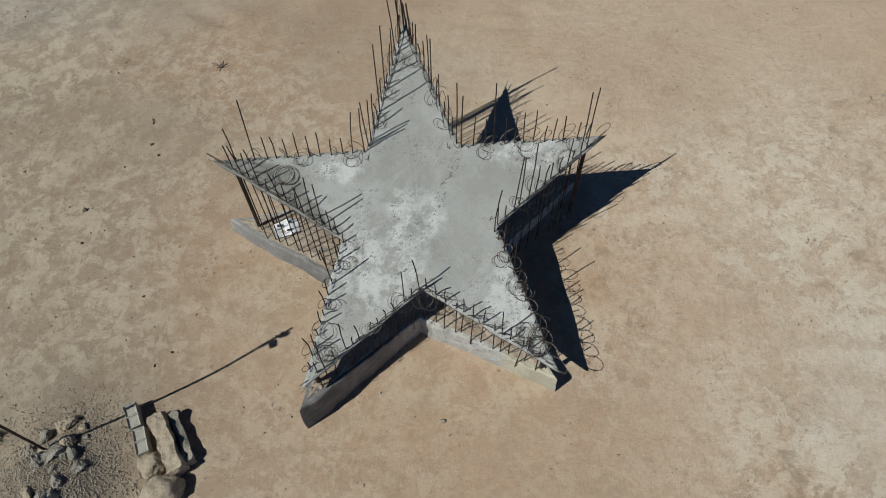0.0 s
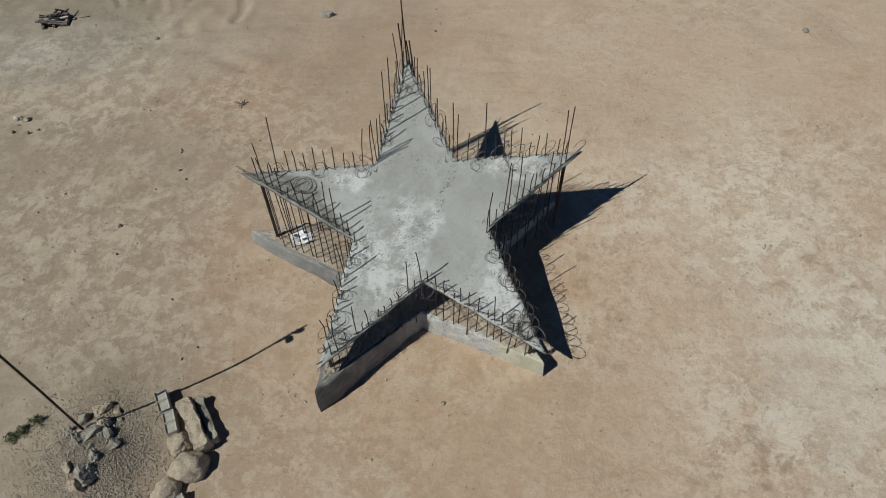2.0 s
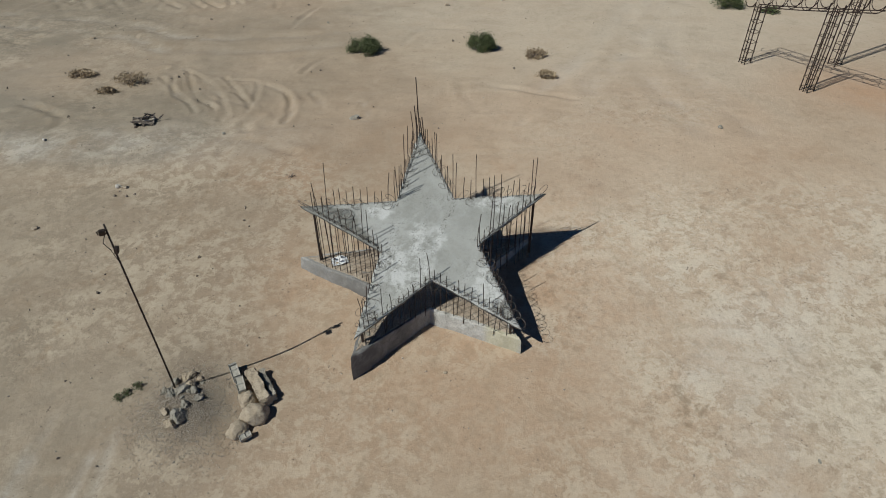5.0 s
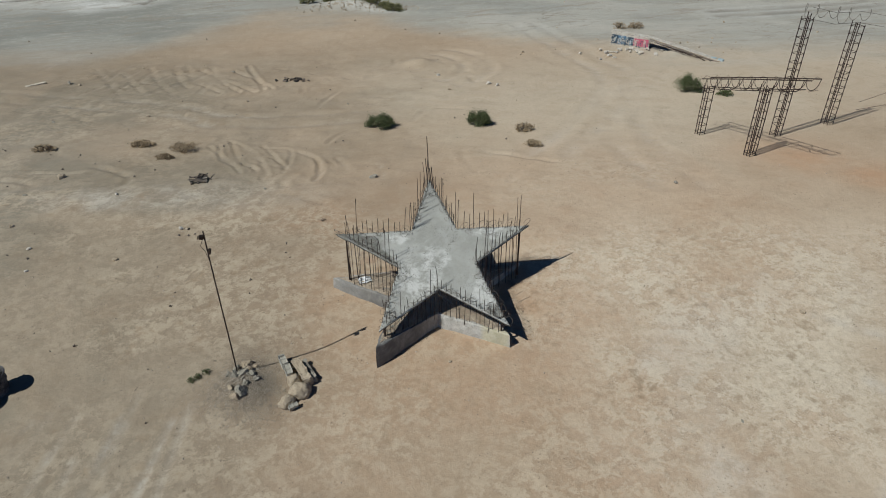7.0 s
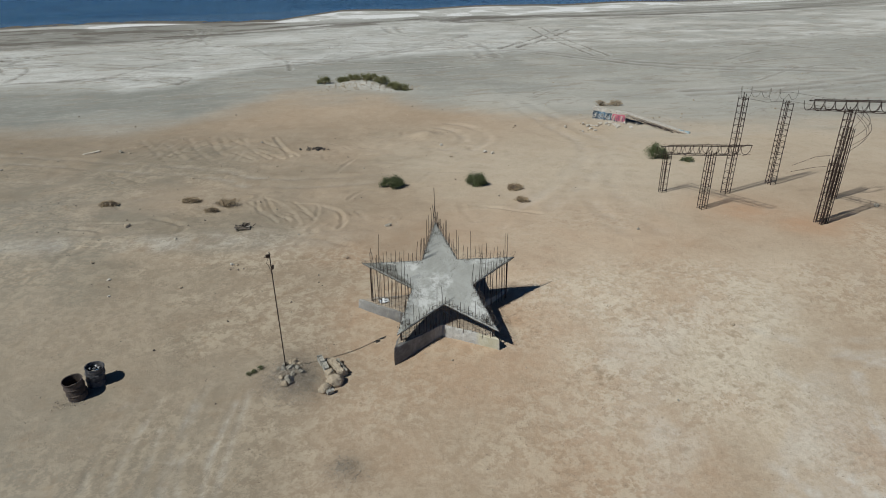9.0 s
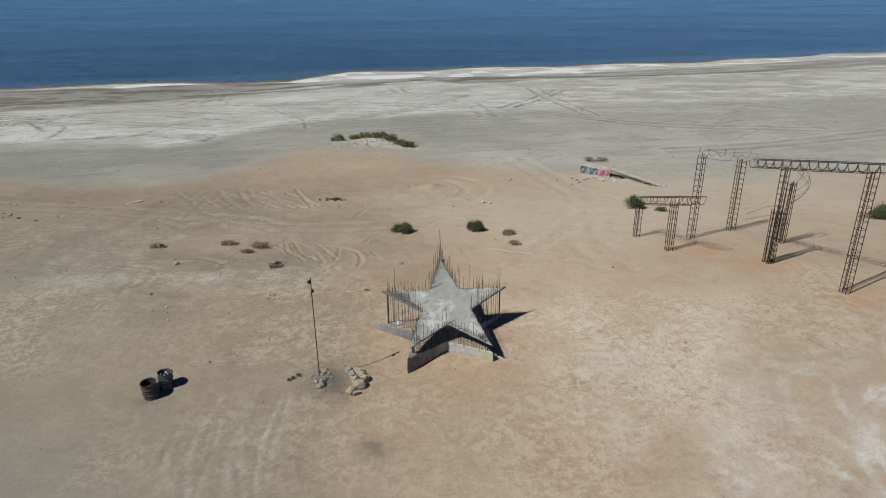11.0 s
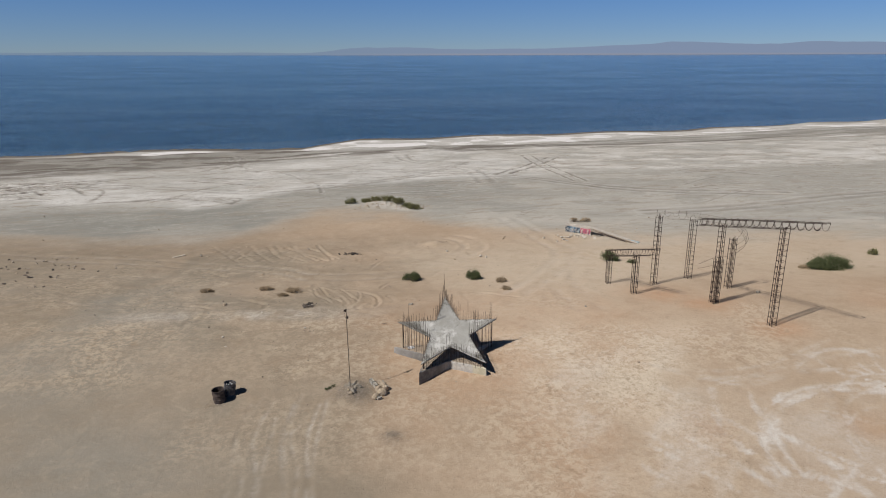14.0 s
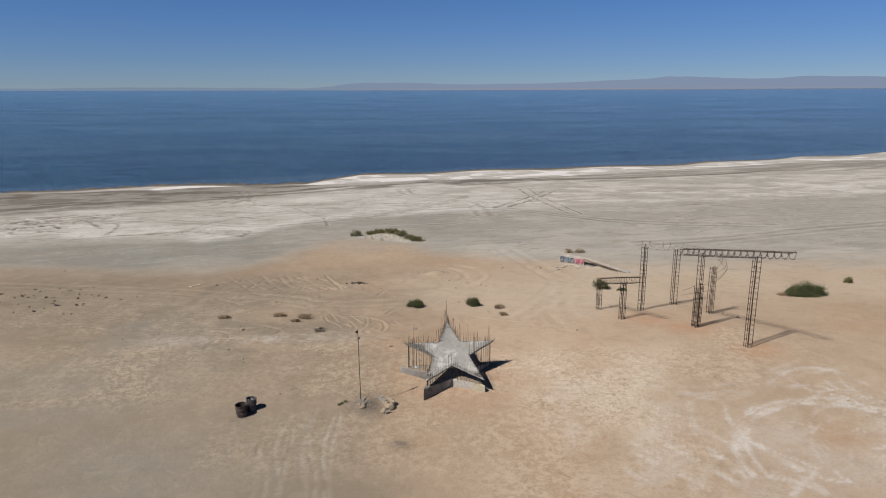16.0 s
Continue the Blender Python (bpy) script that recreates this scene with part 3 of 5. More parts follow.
# ---- mesh helpers ----
def part(name, bm, material, parent=None, label="", smooth=False):
    me = bpy.data.meshes.new(name)
    bm.to_mesh(me)
    bm.free()
    me.materials.append(material)
    if smooth:
        me.polygons.foreach_set("use_smooth", [True] * len(me.polygons))
    ob = new(name, me)
    ob.parent = parent
    if label:
        tagged(ob, label)
    return ob


def mesh_of(name, verts, faces, material, parent=None, label="", smooth=False):
    me = bpy.data.meshes.new(name)
    me.from_pydata([tuple(v) for v in verts], [], faces)
    me.materials.append(material)
    if smooth:
        me.polygons.foreach_set("use_smooth", [True] * len(me.polygons))
    ob = new(name, me)
    ob.parent = parent
    if label:
        tagged(ob, label)
    return ob


def thing(name, place, label, category, group="", turn=0.0):
    ob = new(name)
    ob.empty_display_size = 0.2
    ob.matrix_basis = pose(*place, 0, 0, turn)
    return tagged(ob, label, category, group)


def tube(bm, points, r, sides=5, taper=1.0):
    pts = [Vector(p) for p in points]
    rings, side = [], None
    for k, p in enumerate(pts):
        way = (pts[min(k + 1, len(pts) - 1)] - pts[max(k - 1, 0)]).normalized()
        if side is None:
            side = way.orthogonal().normalized()
        side = (side - way * side.dot(way)).normalized()
        up = way.cross(side)
        rr = r * (1 + (taper - 1) * k / max(1, len(pts) - 1))
        rings.append([bm.verts.new(p + rr * (math.cos(a) * side + math.sin(a) * up)) for a in (2 * math.pi * s / sides for s in range(sides))])
    for a, b in zip(rings[:-1], rings[1:]):
        for s in range(sides):
            bm.faces.new((a[s], a[(s + 1) % sides], b[(s + 1) % sides], b[s]))
    bm.faces.new(rings[0][::-1])
    bm.faces.new(rings[-1])


def tube_bm(points, r, sides=5, taper=1.0):
    bm = bmesh.new()
    tube(bm, points, r, sides, taper)
    return bm


def box_bm(size, bevel=0.01, rough=0.0, cuts=0, seed=0):
    bm = bmesh.new()
    bmesh.ops.create_cube(bm, size=1, matrix=Matrix.Diagonal((*size, 1)))
    if cuts:
        bmesh.ops.subdivide_edges(bm, edges=bm.edges[:], cuts=cuts, use_grid_fill=True)
    if bevel:
        bmesh.ops.bevel(bm, geom=[e for e in bm.edges if e.calc_face_angle(0) > 0.5], offset=bevel, segments=2, affect="EDGES")
    if rough:
        for v in bm.verts:
            v.co += rough * (noise.noise_vector(v.co * 5 + Vector((seed, 0, 0))))
    return bm


def rock_bm(size, seed, detail=3, rough=0.35, cut=0.0):
    """A broken stone: a ball pulled to its size, faceted by planes and roughened."""
    bm = bmesh.new()
    bmesh.ops.create_icosphere(bm, subdivisions=detail, radius=1)
    r = random.Random(seed)
    planes = [(Vector((r.gauss(0, 1), r.gauss(0, 1), r.gauss(0, 0.8))).normalized(), r.uniform(0.45, 0.72)) for _ in range(13)]
    for v in bm.verts:
        p = v.co.copy()
        for nrm, d in planes:
            over = p.dot(nrm) - d
            if over > 0:
                p -= nrm * over
        p *= 1.2
        p += 0.22 * rough * noise.noise_vector(p * 2.5 + Vector((seed, 1, 2))) + 0.20 * rough * noise.noise_vector(p * 7 + Vector((seed, 4, 2)))
        v.co = Vector((p.x * size[0], p.y * size[1], p.z * size[2]))
    return bm


def rock(name, place, size, seed, material, label, category="rock", turn=0.0, tilt=0.0, sink=0.25, detail=3, group=""):
    z = ground_z(place[0], place[1]) if len(place) == 2 else place[2]
    ob = part(name, rock_bm(size, seed, detail, 0.7), material, smooth=False)
    ob.matrix_basis = pose(place[0], place[1], z + size[2] * (1 - sink) * 0.7, tilt, 0, turn)
    return tagged(ob, label, category, group)

# ---- the ground, one sheet ----
def spaced(lo, hi, step, out_lo, out_hi, grow=1.07):
    mid = list(np.arange(lo, hi + 1e-6, step))
    for sign, stop in ((1, out_hi), (-1, out_lo)):
        d, p, line = step, (hi if sign > 0 else lo), []
        while sign * (stop - p) > 0:
            d *= grow
            p += sign * d
            line.append(p)
        mid = mid + line if sign > 0 else line[::-1] + mid
    return np.array(mid)


def build_ground():
    xs, ys = spaced(-24, 27, 0.16, -4500, 4500), spaced(-9, 36, 0.16, -4500, 1500)
    xs = np.concatenate([xs[xs < -85], np.arange(-85, -24.2, 0.25), xs[(xs > -24.1) & (xs < 27.1)], np.arange(27.6, 110, 0.4), xs[xs > 110.5]])
    ys = np.concatenate([ys[ys < 36.05], np.arange(36.3, 96, 0.25), np.arange(96.4, 150, 0.45), ys[ys > 150.5]])
    xs = np.union1d(np.union1d(xs, np.arange(10.08, 24, 0.16)), np.arange(-11.92, -4, 0.16))
    ys = np.union1d(np.union1d(ys, np.arange(-6.92, 7, 0.16)), np.arange(12.68, 19, 0.16))
    gx, gy = np.meshgrid(xs, ys)
    x, y = gx.ravel(), gy.ravel()
    depth, pale, dark = track_marks(x, y)
    z = surface(x, y, depth)
    nx, ny = len(xs), len(ys)
    idx = np.arange(nx * ny).reshape(ny, nx)
    quads = np.stack([idx[:-1, :-1], idx[:-1, 1:], idx[1:, 1:], idx[1:, :-1]], -1).reshape(-1, 4)
    me = bpy.data.meshes.new("ground")
    me.vertices.add(len(x))
    me.vertices.foreach_set("co", np.stack([x, y, z], 1).astype(np.float32).ravel())
    me.loops.add(quads.size)
    me.loops.foreach_set("vertex_index", quads.ravel().astype(np.int32))
    me.polygons.add(len(quads))
    me.polygons.foreach_set("loop_start", np.arange(0, quads.size, 4, dtype=np.int32))
    me.polygons.foreach_set("use_smooth", [True] * len(quads))
    me.update(calc_edges=True)
    me.validate()
    # where salt, rusty sand, grey mud and wet ground lie
    d = shore(x) - y
    n1, n2, n3 = fbm(x * 0.7, y, 6, 5, 31), fbm(x, y, 3.5, 4, 41), fbm(x * 0.6 + 3 * fbm(x, y, 9, 2, 55), y, 3.0, 5, 51)
    yy = y + 8 * (fbm(x, y, 25, 3, 61) - 0.5) - 0.06 * np.clip(x, -60, 60)
    jag = 5 * (fbm(x * 0.6, y, 7, 5, 63) - 0.5)
    sand_end = y - np.interp(x, [-60, -41, -30, -20, -14, -5, 3, 11, 22, 34, 80], [34, 35, 34, 36, 43, 42, 36, 33.5, 32, 32, 36]) + jag
    salt_from = y - np.interp(x, [-60, -49, -37, -30, -25, -17, -12, -6, 5, 20, 60], [46, 47, 46, 47, 50, 57, 61, 63, 65, 70, 78]) + 1.5 * jag
    frayed = 7 * (fbm(0.45 * (x + 0.4 * y), y - 0.4 * x, 2.4, 5, 71) - 0.5)
    beach = ramp(sand_end + frayed, -5, 6.5)
    # belt of salt, thinner towards the lake and to the east
    salt = ramp(salt_from, -2.5, 2.5) * (0.46 + 0.5 * ramp(n1, 0.36, 0.58)) * (1 - 0.75 * ramp(x, -2, 22) * ramp(n3, 0.36, 0.54)) * (1 - 0.8 * ramp(y, 62, 80) * ramp(x, -24, -44))
    salt = np.minimum(salt, 0.85)
    # drift line of brown weed, and white salt thrown up beyond it in lobes
    weed = y - np.interp(x, [-80, -68, -60, -48, -36, -20, -5, 10, 26, 37, 59, 77, 100], [66, 69, 74, 81, 87, 96, 100, 101, 106, 107, 113, 120, 124]) + 0.5 * jag
    lobe = y - np.interp(x, [-80, -66, -58, -52, -49, -34, -29, -20, -12, -5, 11, 23, 40, 98], [89, 91, 93.5, 93, 96, 100.5, 99.5, 100.5, 102.5, 106, 106, 110, 118, 141]) + 0.25 * jag
    strip = ramp(weed, -1, 1.5) * ramp(lobe, 1.0, -0.5)
    salt = salt * (1 - 0.6 * strip)
    on = ramp(lobe, -0.5, 0.7) * ramp(d, 2.8, 4.0) * ramp(x, -72, -64) * (0.84 + 0.25 * n2 - 0.30 * ramp(n3, 0.46, 0.60)) * (1 - 0.35 * ramp(x, 30, 60) * ramp(n1, 0.6, 0.4))
    salt = np.maximum(salt * ramp(lobe, 0.5, -0.5), on)
    wisp = fbm(0.35 * (0.6 * x + 0.8 * y), 0.8 * x - 0.6 * y, 1.3, 4, 83)
    streaks = ramp(wisp, 0.52, 0.70) * ramp(x + 0.3 * y, 2.0, 6.0) * ramp(y, 10, 5) * ramp(x, 30, 16)
    salt = np.maximum(salt, 0.25 * streaks)
    patch = np.exp(-(((x - 18.0) / 4.6) ** 2) - (((y + 0.5) / 4.0) ** 2))
    salt = np.maximum(salt, patch * 0.55 * ramp(n2, 0.30, 0.62))
    salt = np.maximum(salt, 0.8 * np.exp(-(((x + 6.6) / 3.6) ** 2) - (((y - 46.4 + 0.35 * (x + 6.6)) / 0.9) ** 2)) * (0.6 + 0.6 * n2))
    spot = np.exp(-(((x - 4.2) / 1.3) ** 2) - (((y - 3.2) / 2.4) ** 2))
    salt = np.maximum(salt, spot * 0.2 * ramp(n2, 0.3, 0.6))
    lane = np.exp(-(((y - 12.3 - 0.02 * x) / 1.0) ** 2)) * ramp(x, -2, -9) * ramp(x, -24, -14)
    salt = np.maximum(salt, lane * 0.3 * ramp(n2, 0.35, 0.6))
    salt = np.maximum(salt, np.minimum(pale * (0.65 + 0.8 * n2), 0.74))
    rust = 0.68 * np.exp(-(((x - 1) / 6) ** 2) - (((y - 7) / 6.5) ** 2)) * ramp(fbm(x, y, 3.2, 4, 97), 0.28, 0.62)
    rust = np.maximum(rust, 0.45 * ramp(fbm(x, y, 6.5, 3, 105), 0.48, 0.70) * ramp(x, -4, 2) * ramp(y, 20, 12))
    for cx, cy, r, a in ((17.0, 8.7, 1.6, 0.95), (12.2, 14.3, 2.4, 0.85), (14.8, 12.3, 2.0, 0.85), (3, 8.6, 2.2, 0.4), (-3.6, 10.2, 2.0, 0.5), (-1, 4.6, 1.6, 0.4), (10, 10, 5, 0.35), (6.2, -0.8, 1.6, 0.4), (7.5, 2.0, 1.2, 0.35)):
        rust = np.maximum(rust, a * np.exp(-(((x - cx) / r) ** 2) - (((y - cy) / (r * 0.8)) ** 2)) * (0.6 + 0.8 * ramp(n2, 0.3, 0.65)))
    rust = np.maximum(rust, 0.1 * ramp(yy, 24, 31) * ramp(yy, 42, 35) * ramp(x, 12, -4) * ramp(n2, 0.25, 0.6))
    rust = rust * (1 - beach)
    grey = (0.85 + 0.3 * ramp(x, -18, -36) - 0.35 * ramp(x, -8, 6)) * ramp(sand_end, -1, 3) * ramp(salt_from, 4, -3) * (0.45 + 0.75 * ramp(n1, 0.3, 0.65))
    grey = np.maximum(grey, 0.55 * ramp(x, -8, -22) * ramp(yy, 26, 14) * ramp(n1, 0.3, 0.65))
    grey = np.maximum(grey, 0.6 * np.exp(-(((x + 14) / 6) ** 2) - (((y + 2) / 5) ** 2)))
    grey = np.maximum(grey, beach * 0.6 * ramp(n3, 0.50, 0.62))
    strip = np.maximum(strip, ramp(weed, -9, -3) * ramp(lobe, 1.0, -0.5) * ramp(x, -28, -46))
    grey = np.maximum(grey, 0.85 * strip * (0.55 + 0.7 * n2))
    wet = 0.9 * np.exp(-((weed / 1.3) ** 2)) * ramp(fbm(x, y * 0.4, 9, 4, 111), 0.36, 0.58) * ramp(x, 110, 60) + ramp(d, 4.2, 2.2)
    wet = np.maximum(wet, (0.9 - 0.5 * ramp(x, 5, 40)) * ramp(weed, -10, -2) * ramp(lobe, 1, -0.5) * ramp(fbm(x * 0.22 - 0.08 * y, y - 0.35 * x, 1.8, 5, 113), 0.50, 0.60))
    wet = np.maximum(wet, 0.75 * strip * ramp(x, -20, -44) * (0.35 + 0.65 * ramp(n3, 0.42, 0.6)))
    wet = np.maximum(wet, dark * 0.9)
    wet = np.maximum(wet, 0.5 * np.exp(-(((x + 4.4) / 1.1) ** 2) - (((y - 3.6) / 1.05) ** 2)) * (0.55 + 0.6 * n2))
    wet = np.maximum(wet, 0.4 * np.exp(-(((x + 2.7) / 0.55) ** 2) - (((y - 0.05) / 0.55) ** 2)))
    n4 = fbm(x, y, 8, 3, 91)
    flaky = np.maximum(0.8 * ramp(n4, 0.47, 0.66) * ramp(y, 17, 11) * ramp(y, -4, 1), np.maximum(0.9 * ramp(x, -1, -4) * ramp(y, 13, 10) * ramp(y + 0.5 * n4, 2.6, 5.6), 0.8 * ramp(x, -1, 3) * ramp(y, 11, 8) * ramp(x, 14, 9))) * (0.4 + 0.6 * ramp(n2, 0.38, 0.60))
    fair = ramp(x + 0.35 * y, 2.6, 6.5) * (0.45 + 0.65 * ramp(n4 + 0.5 * n2, 0.5, 0.85)) * (1 - 0.5 * ramp(y, 8, 13)) * (1 - 0.9 * ramp(x - 0.4 * y, 7, 10.5)) * (1 - beach) * ramp(yy, 34, 22)
    cream = beach * np.clip(0.5 * ramp(x, -6, 14) * ramp(n3, 0.56, 0.42) + 0.95 * ramp(sand_end + frayed, 13, 3) * ramp(x, -6, 6), 0, 1)
    fair = np.maximum(fair * (0.4 + 0.6 * ramp(y, -3, 1.5)), np.maximum(cream, 0.55 * ramp(x, 6, 13) * ramp(y, 15, 23) * (0.5 + 0.7 * n2)))
    flaky = np.maximum(flaky, 0.6 * ramp(x, -7, -13) * ramp(y, 12, 14) * ramp(y, 27, 21) * ramp(n2, 0.36, 0.58))
    flaky = flaky * (1 - 0.4 * np.exp(-(((x + 0.8) / 3.6) ** 2) - (((y - 4.6) / 3.4) ** 2)))
    flaky = np.maximum(flaky * (1 - 0.8 * beach), np.maximum(lane, spot))
    dull = np.maximum(ramp(x, 3.5, -6.5), 0.5 * ramp(n4, 0.52, 0.40) * ramp(y, 5, -1) * ramp(x, 9, 4)) * (0.45 + 0.9 * ramp(fbm(x, y, 4.5, 4, 95), 0.3, 0.65)) * (1 - beach) * ramp(yy, 42, 24) * (1 - 0.6 * np.exp(-(((x + 1.5) / 3.0) ** 2) - (((y - 5) / 3.2) ** 2)))
    dull = np.maximum(dull, 0.9 * ramp(x, -2, -7) * ramp(y, 7, 1) * (0.6 + 0.6 * n2))
    dull = np.maximum(dull, 0.9 * ramp(x, -1.8, -5) * ramp(y, 13, 9) * (0.7 + 0.5 * n2))
    dull = np.maximum(dull, 1.0 * ramp(x, -6, -26) * (1 - beach) * (0.55 + 0.7 * n2))
    dull = dull * (1 - 0.5 * ramp(y, 12, 17) * ramp(x, -20, -8))
    grey = np.where(y < 30, grey * (1 - 0.5 * ramp(y, 12, 17) * ramp(x, -20, -8)), grey)
    second = me.color_attributes.new("crust", "FLOAT_COLOR", "POINT")
    second.data.foreach_set("color", np.clip(np.stack([flaky, dull, beach, fair], 1), 0, 1).astype(np.float32).ravel())
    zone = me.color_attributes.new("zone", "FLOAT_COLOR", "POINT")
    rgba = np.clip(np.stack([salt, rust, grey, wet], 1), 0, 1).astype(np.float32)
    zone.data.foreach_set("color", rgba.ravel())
    me.materials.append(SAND)
    return tagged(new("ground", me), "pale tan desert sand with salt crust and tyre tracks", "ground", kind="structure")


build_ground()

# the lake, which rises a little towards the far shore so that its rim meets the eye where a wide lake's would
def lake_z(r):
    return SEA + 23 * (max(0.0, r - 150) / 4350) ** 1.3


rings = [0, 60, 100, 150, 220, 320, 450, 650, 900, 1250, 1700, 2300, 3000, 3700, 4300, 4700]
verts, faces = [(0, 0, SEA)], []
for i, r in enumerate(rings[1:]):
    verts += [(r * math.cos(a), r * math.sin(a), lake_z(r)) for a in (math.pi * 2 * k / 96 for k in range(96))]
    for k in range(96):
        p, q = 1 + 96 * i + k, 1 + 96 * i + (k + 1) % 96
        faces.append((p, q, 0) if i == 0 else (p - 96, p, q, q - 96))
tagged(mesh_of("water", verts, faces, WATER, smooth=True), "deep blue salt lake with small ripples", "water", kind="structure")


# ---- far hills across the lake ----
def hills(name, y, heights, colour, top, label):
    m, n, l, p = shade(name)
    tc, sep = n.new("ShaderNodeTexCoord"), n.new("ShaderNodeSeparateXYZ")
    l.new(tc.outputs["Object"], sep.inputs[0])
    # distance haze is coloured in, and emission stands in for sunlight on the hills
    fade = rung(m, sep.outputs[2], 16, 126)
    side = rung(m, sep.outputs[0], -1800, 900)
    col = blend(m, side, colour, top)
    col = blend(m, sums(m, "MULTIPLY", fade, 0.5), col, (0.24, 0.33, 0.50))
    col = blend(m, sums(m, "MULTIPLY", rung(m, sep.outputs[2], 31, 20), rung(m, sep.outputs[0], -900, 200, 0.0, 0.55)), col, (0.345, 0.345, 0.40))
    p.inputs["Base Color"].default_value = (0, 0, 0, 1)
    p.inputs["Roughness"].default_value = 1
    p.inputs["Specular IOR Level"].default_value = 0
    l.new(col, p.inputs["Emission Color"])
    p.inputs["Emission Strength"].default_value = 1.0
    xs = np.linspace(-4300, 4300, 420)
    tops = heights(xs)
    verts = [(x, y - 0.09 * abs(x), 8) for x in xs] + [(x, y + 30 - 0.09 * abs(x), h + 16) for x, h in zip(xs, tops)] + [(x, y + 330, 8) for x in xs]
    k = len(xs)
    faces = [(i, i + 1, k + i + 1, k + i) for i in range(k - 1)] + [(k + i, k + i + 1, 2 * k + i + 1, 2 * k + i) for i in range(k - 1)]
    ob = mesh_of(name, verts, faces, m)
    return tagged(ob, label, "hills", kind="structure")


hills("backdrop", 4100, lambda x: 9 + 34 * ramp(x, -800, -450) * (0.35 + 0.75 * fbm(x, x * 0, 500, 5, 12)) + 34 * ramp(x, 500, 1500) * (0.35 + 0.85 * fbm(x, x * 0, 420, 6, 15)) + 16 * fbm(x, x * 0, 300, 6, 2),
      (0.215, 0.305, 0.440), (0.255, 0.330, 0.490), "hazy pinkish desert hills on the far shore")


# ---- the star ----
def star_outline(big, small, steps=12, wobble=0.0, seed=0, arms={}):
    corners = []
    for k in range(10):
        a, r = math.radians(90 + 36 * k), big * arms.get(k, 1.0) if k % 2 == 0 else small
        corners.append(Vector((r * math.cos(a), r * math.sin(a))))
    line = []
    for k in range(10):
        for s in range(steps):
            p = corners[k].lerp(corners[(k + 1) % 10], s / steps)
            line.append(p + wobble * Vector(noise.noise_vector(Vector((p.x * 3, p.y * 3, seed))).xy))
    return corners, line


SLAB_X = Vector((4.947, 0.451, -0.013)).normalized()
SLAB_N = Vector((0.039, -0.400, 1)).normalized()
SLAB_Y = SLAB_N.cross(SLAB_X).normalized()
SLAB_X = SLAB_Y.cross(SLAB_N)
SLAB_AT = Vector((-0.314, 6.232, 1.62))
SLAB = Matrix.Translation(SLAB_AT) @ Matrix((SLAB_X, SLAB_Y, SLAB_N)).transposed().to_4x4()
SLAB_R, SLAB_IN = 2.56, 1.0
BASE_AT, BASE_TURN, BASE_R, BASE_IN, BASE_TOP = Vector((-0.446, 6.397, 0)), 8.0, 2.68, 1.13, 0.52


def ring_mesh(rings):
    """Closed outlines joined one after the other, with the last one filled by its middle."""
    n = len(rings[0])
    verts = [v for ring in rings for v in ring]
    faces = []
    for r in range(len(rings) - 1):
        for s in range(n):
            faces.append((r * n + s, r * n + (s + 1) % n, (r + 1) * n + (s + 1) % n, (r + 1) * n + s))
    for end, flip in ((0, True), (len(rings) - 1, False)):
        mid = sum((Vector(v) for v in rings[end]), Vector()) / n
        verts.append(mid)
        for s in range(n):
            a, b = end * n + s, end * n + (s + 1) % n
            faces.append((b, a, len(verts) - 1) if flip else (a, b, len(verts) - 1))
    return verts, faces


star = thing("star_sculpture", (BASE_AT.x, BASE_AT.y, 0), "unfinished five-pointed concrete star on rusty rebar and a star-shaped base", "sculpture")
TO_STAR = Matrix.Translation((-BASE_AT.x, -BASE_AT.y, 0))


def slab_point(u, v, w=0.0):
    """A place on the tilted slab, in the star's own space."""
    return TO_STAR @ SLAB @ Vector((u, v, w))


corners, edge = star_outline(SLAB_R, SLAB_IN, 14, 0.022, 3, {2: 1.02, 6: 1.02, 8: 1.01})
rings = []
for scale, drop in ((0.5, -0.055), (0.982, -0.055), (0.998, -0.045), (1.0, -0.012), (0.994, 0.0), (0.93, 0.004), (0.8, 0), (0.65, 0), (0.5, 0), (0.35, 0), (0.2, 0), (0.08, 0)):
    ring = []
    for p in edge:
        q = p * scale
        lump = 0.012 * noise.noise(Vector((q.x * 2.2, q.y * 2.2, 7))) + 0.005 * noise.noise(Vector((q.x * 9, q.y * 9, 2)))
        ring.append(slab_point(q.x, q.y, drop + (lump if drop > -0.04 else 0)))
    rings.append(ring)
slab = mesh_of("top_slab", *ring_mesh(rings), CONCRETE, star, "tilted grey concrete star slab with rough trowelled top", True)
# sides and underside get a darker, rougher concrete than the top
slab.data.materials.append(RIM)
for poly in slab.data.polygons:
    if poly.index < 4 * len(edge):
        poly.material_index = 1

turned = Matrix.Rotation(radians(BASE_TURN), 4, "Z")
_, base_edge = star_outline(BASE_R, BASE_IN, 16, 0.035, 9)


def base_rings(levels, seed):
    out = []
    for scale, z in levels:
        ring = []
        for p in base_edge:
            q = turned @ Vector((p.x * scale, p.y * scale, 0))
            chip = 0.02 * noise.noise(Vector((q.x * 4, q.y * 4, z * 3 + seed))) + 0.014 * noise.noise(Vector((q.x * 13, q.y * 13, seed)))
            ring.append(Vector((q.x, q.y, z + chip)) + 0.014 * noise.noise_vector(Vector((q.x * 7, q.y * 7, z * 7))))
        out.append(ring)
    return out


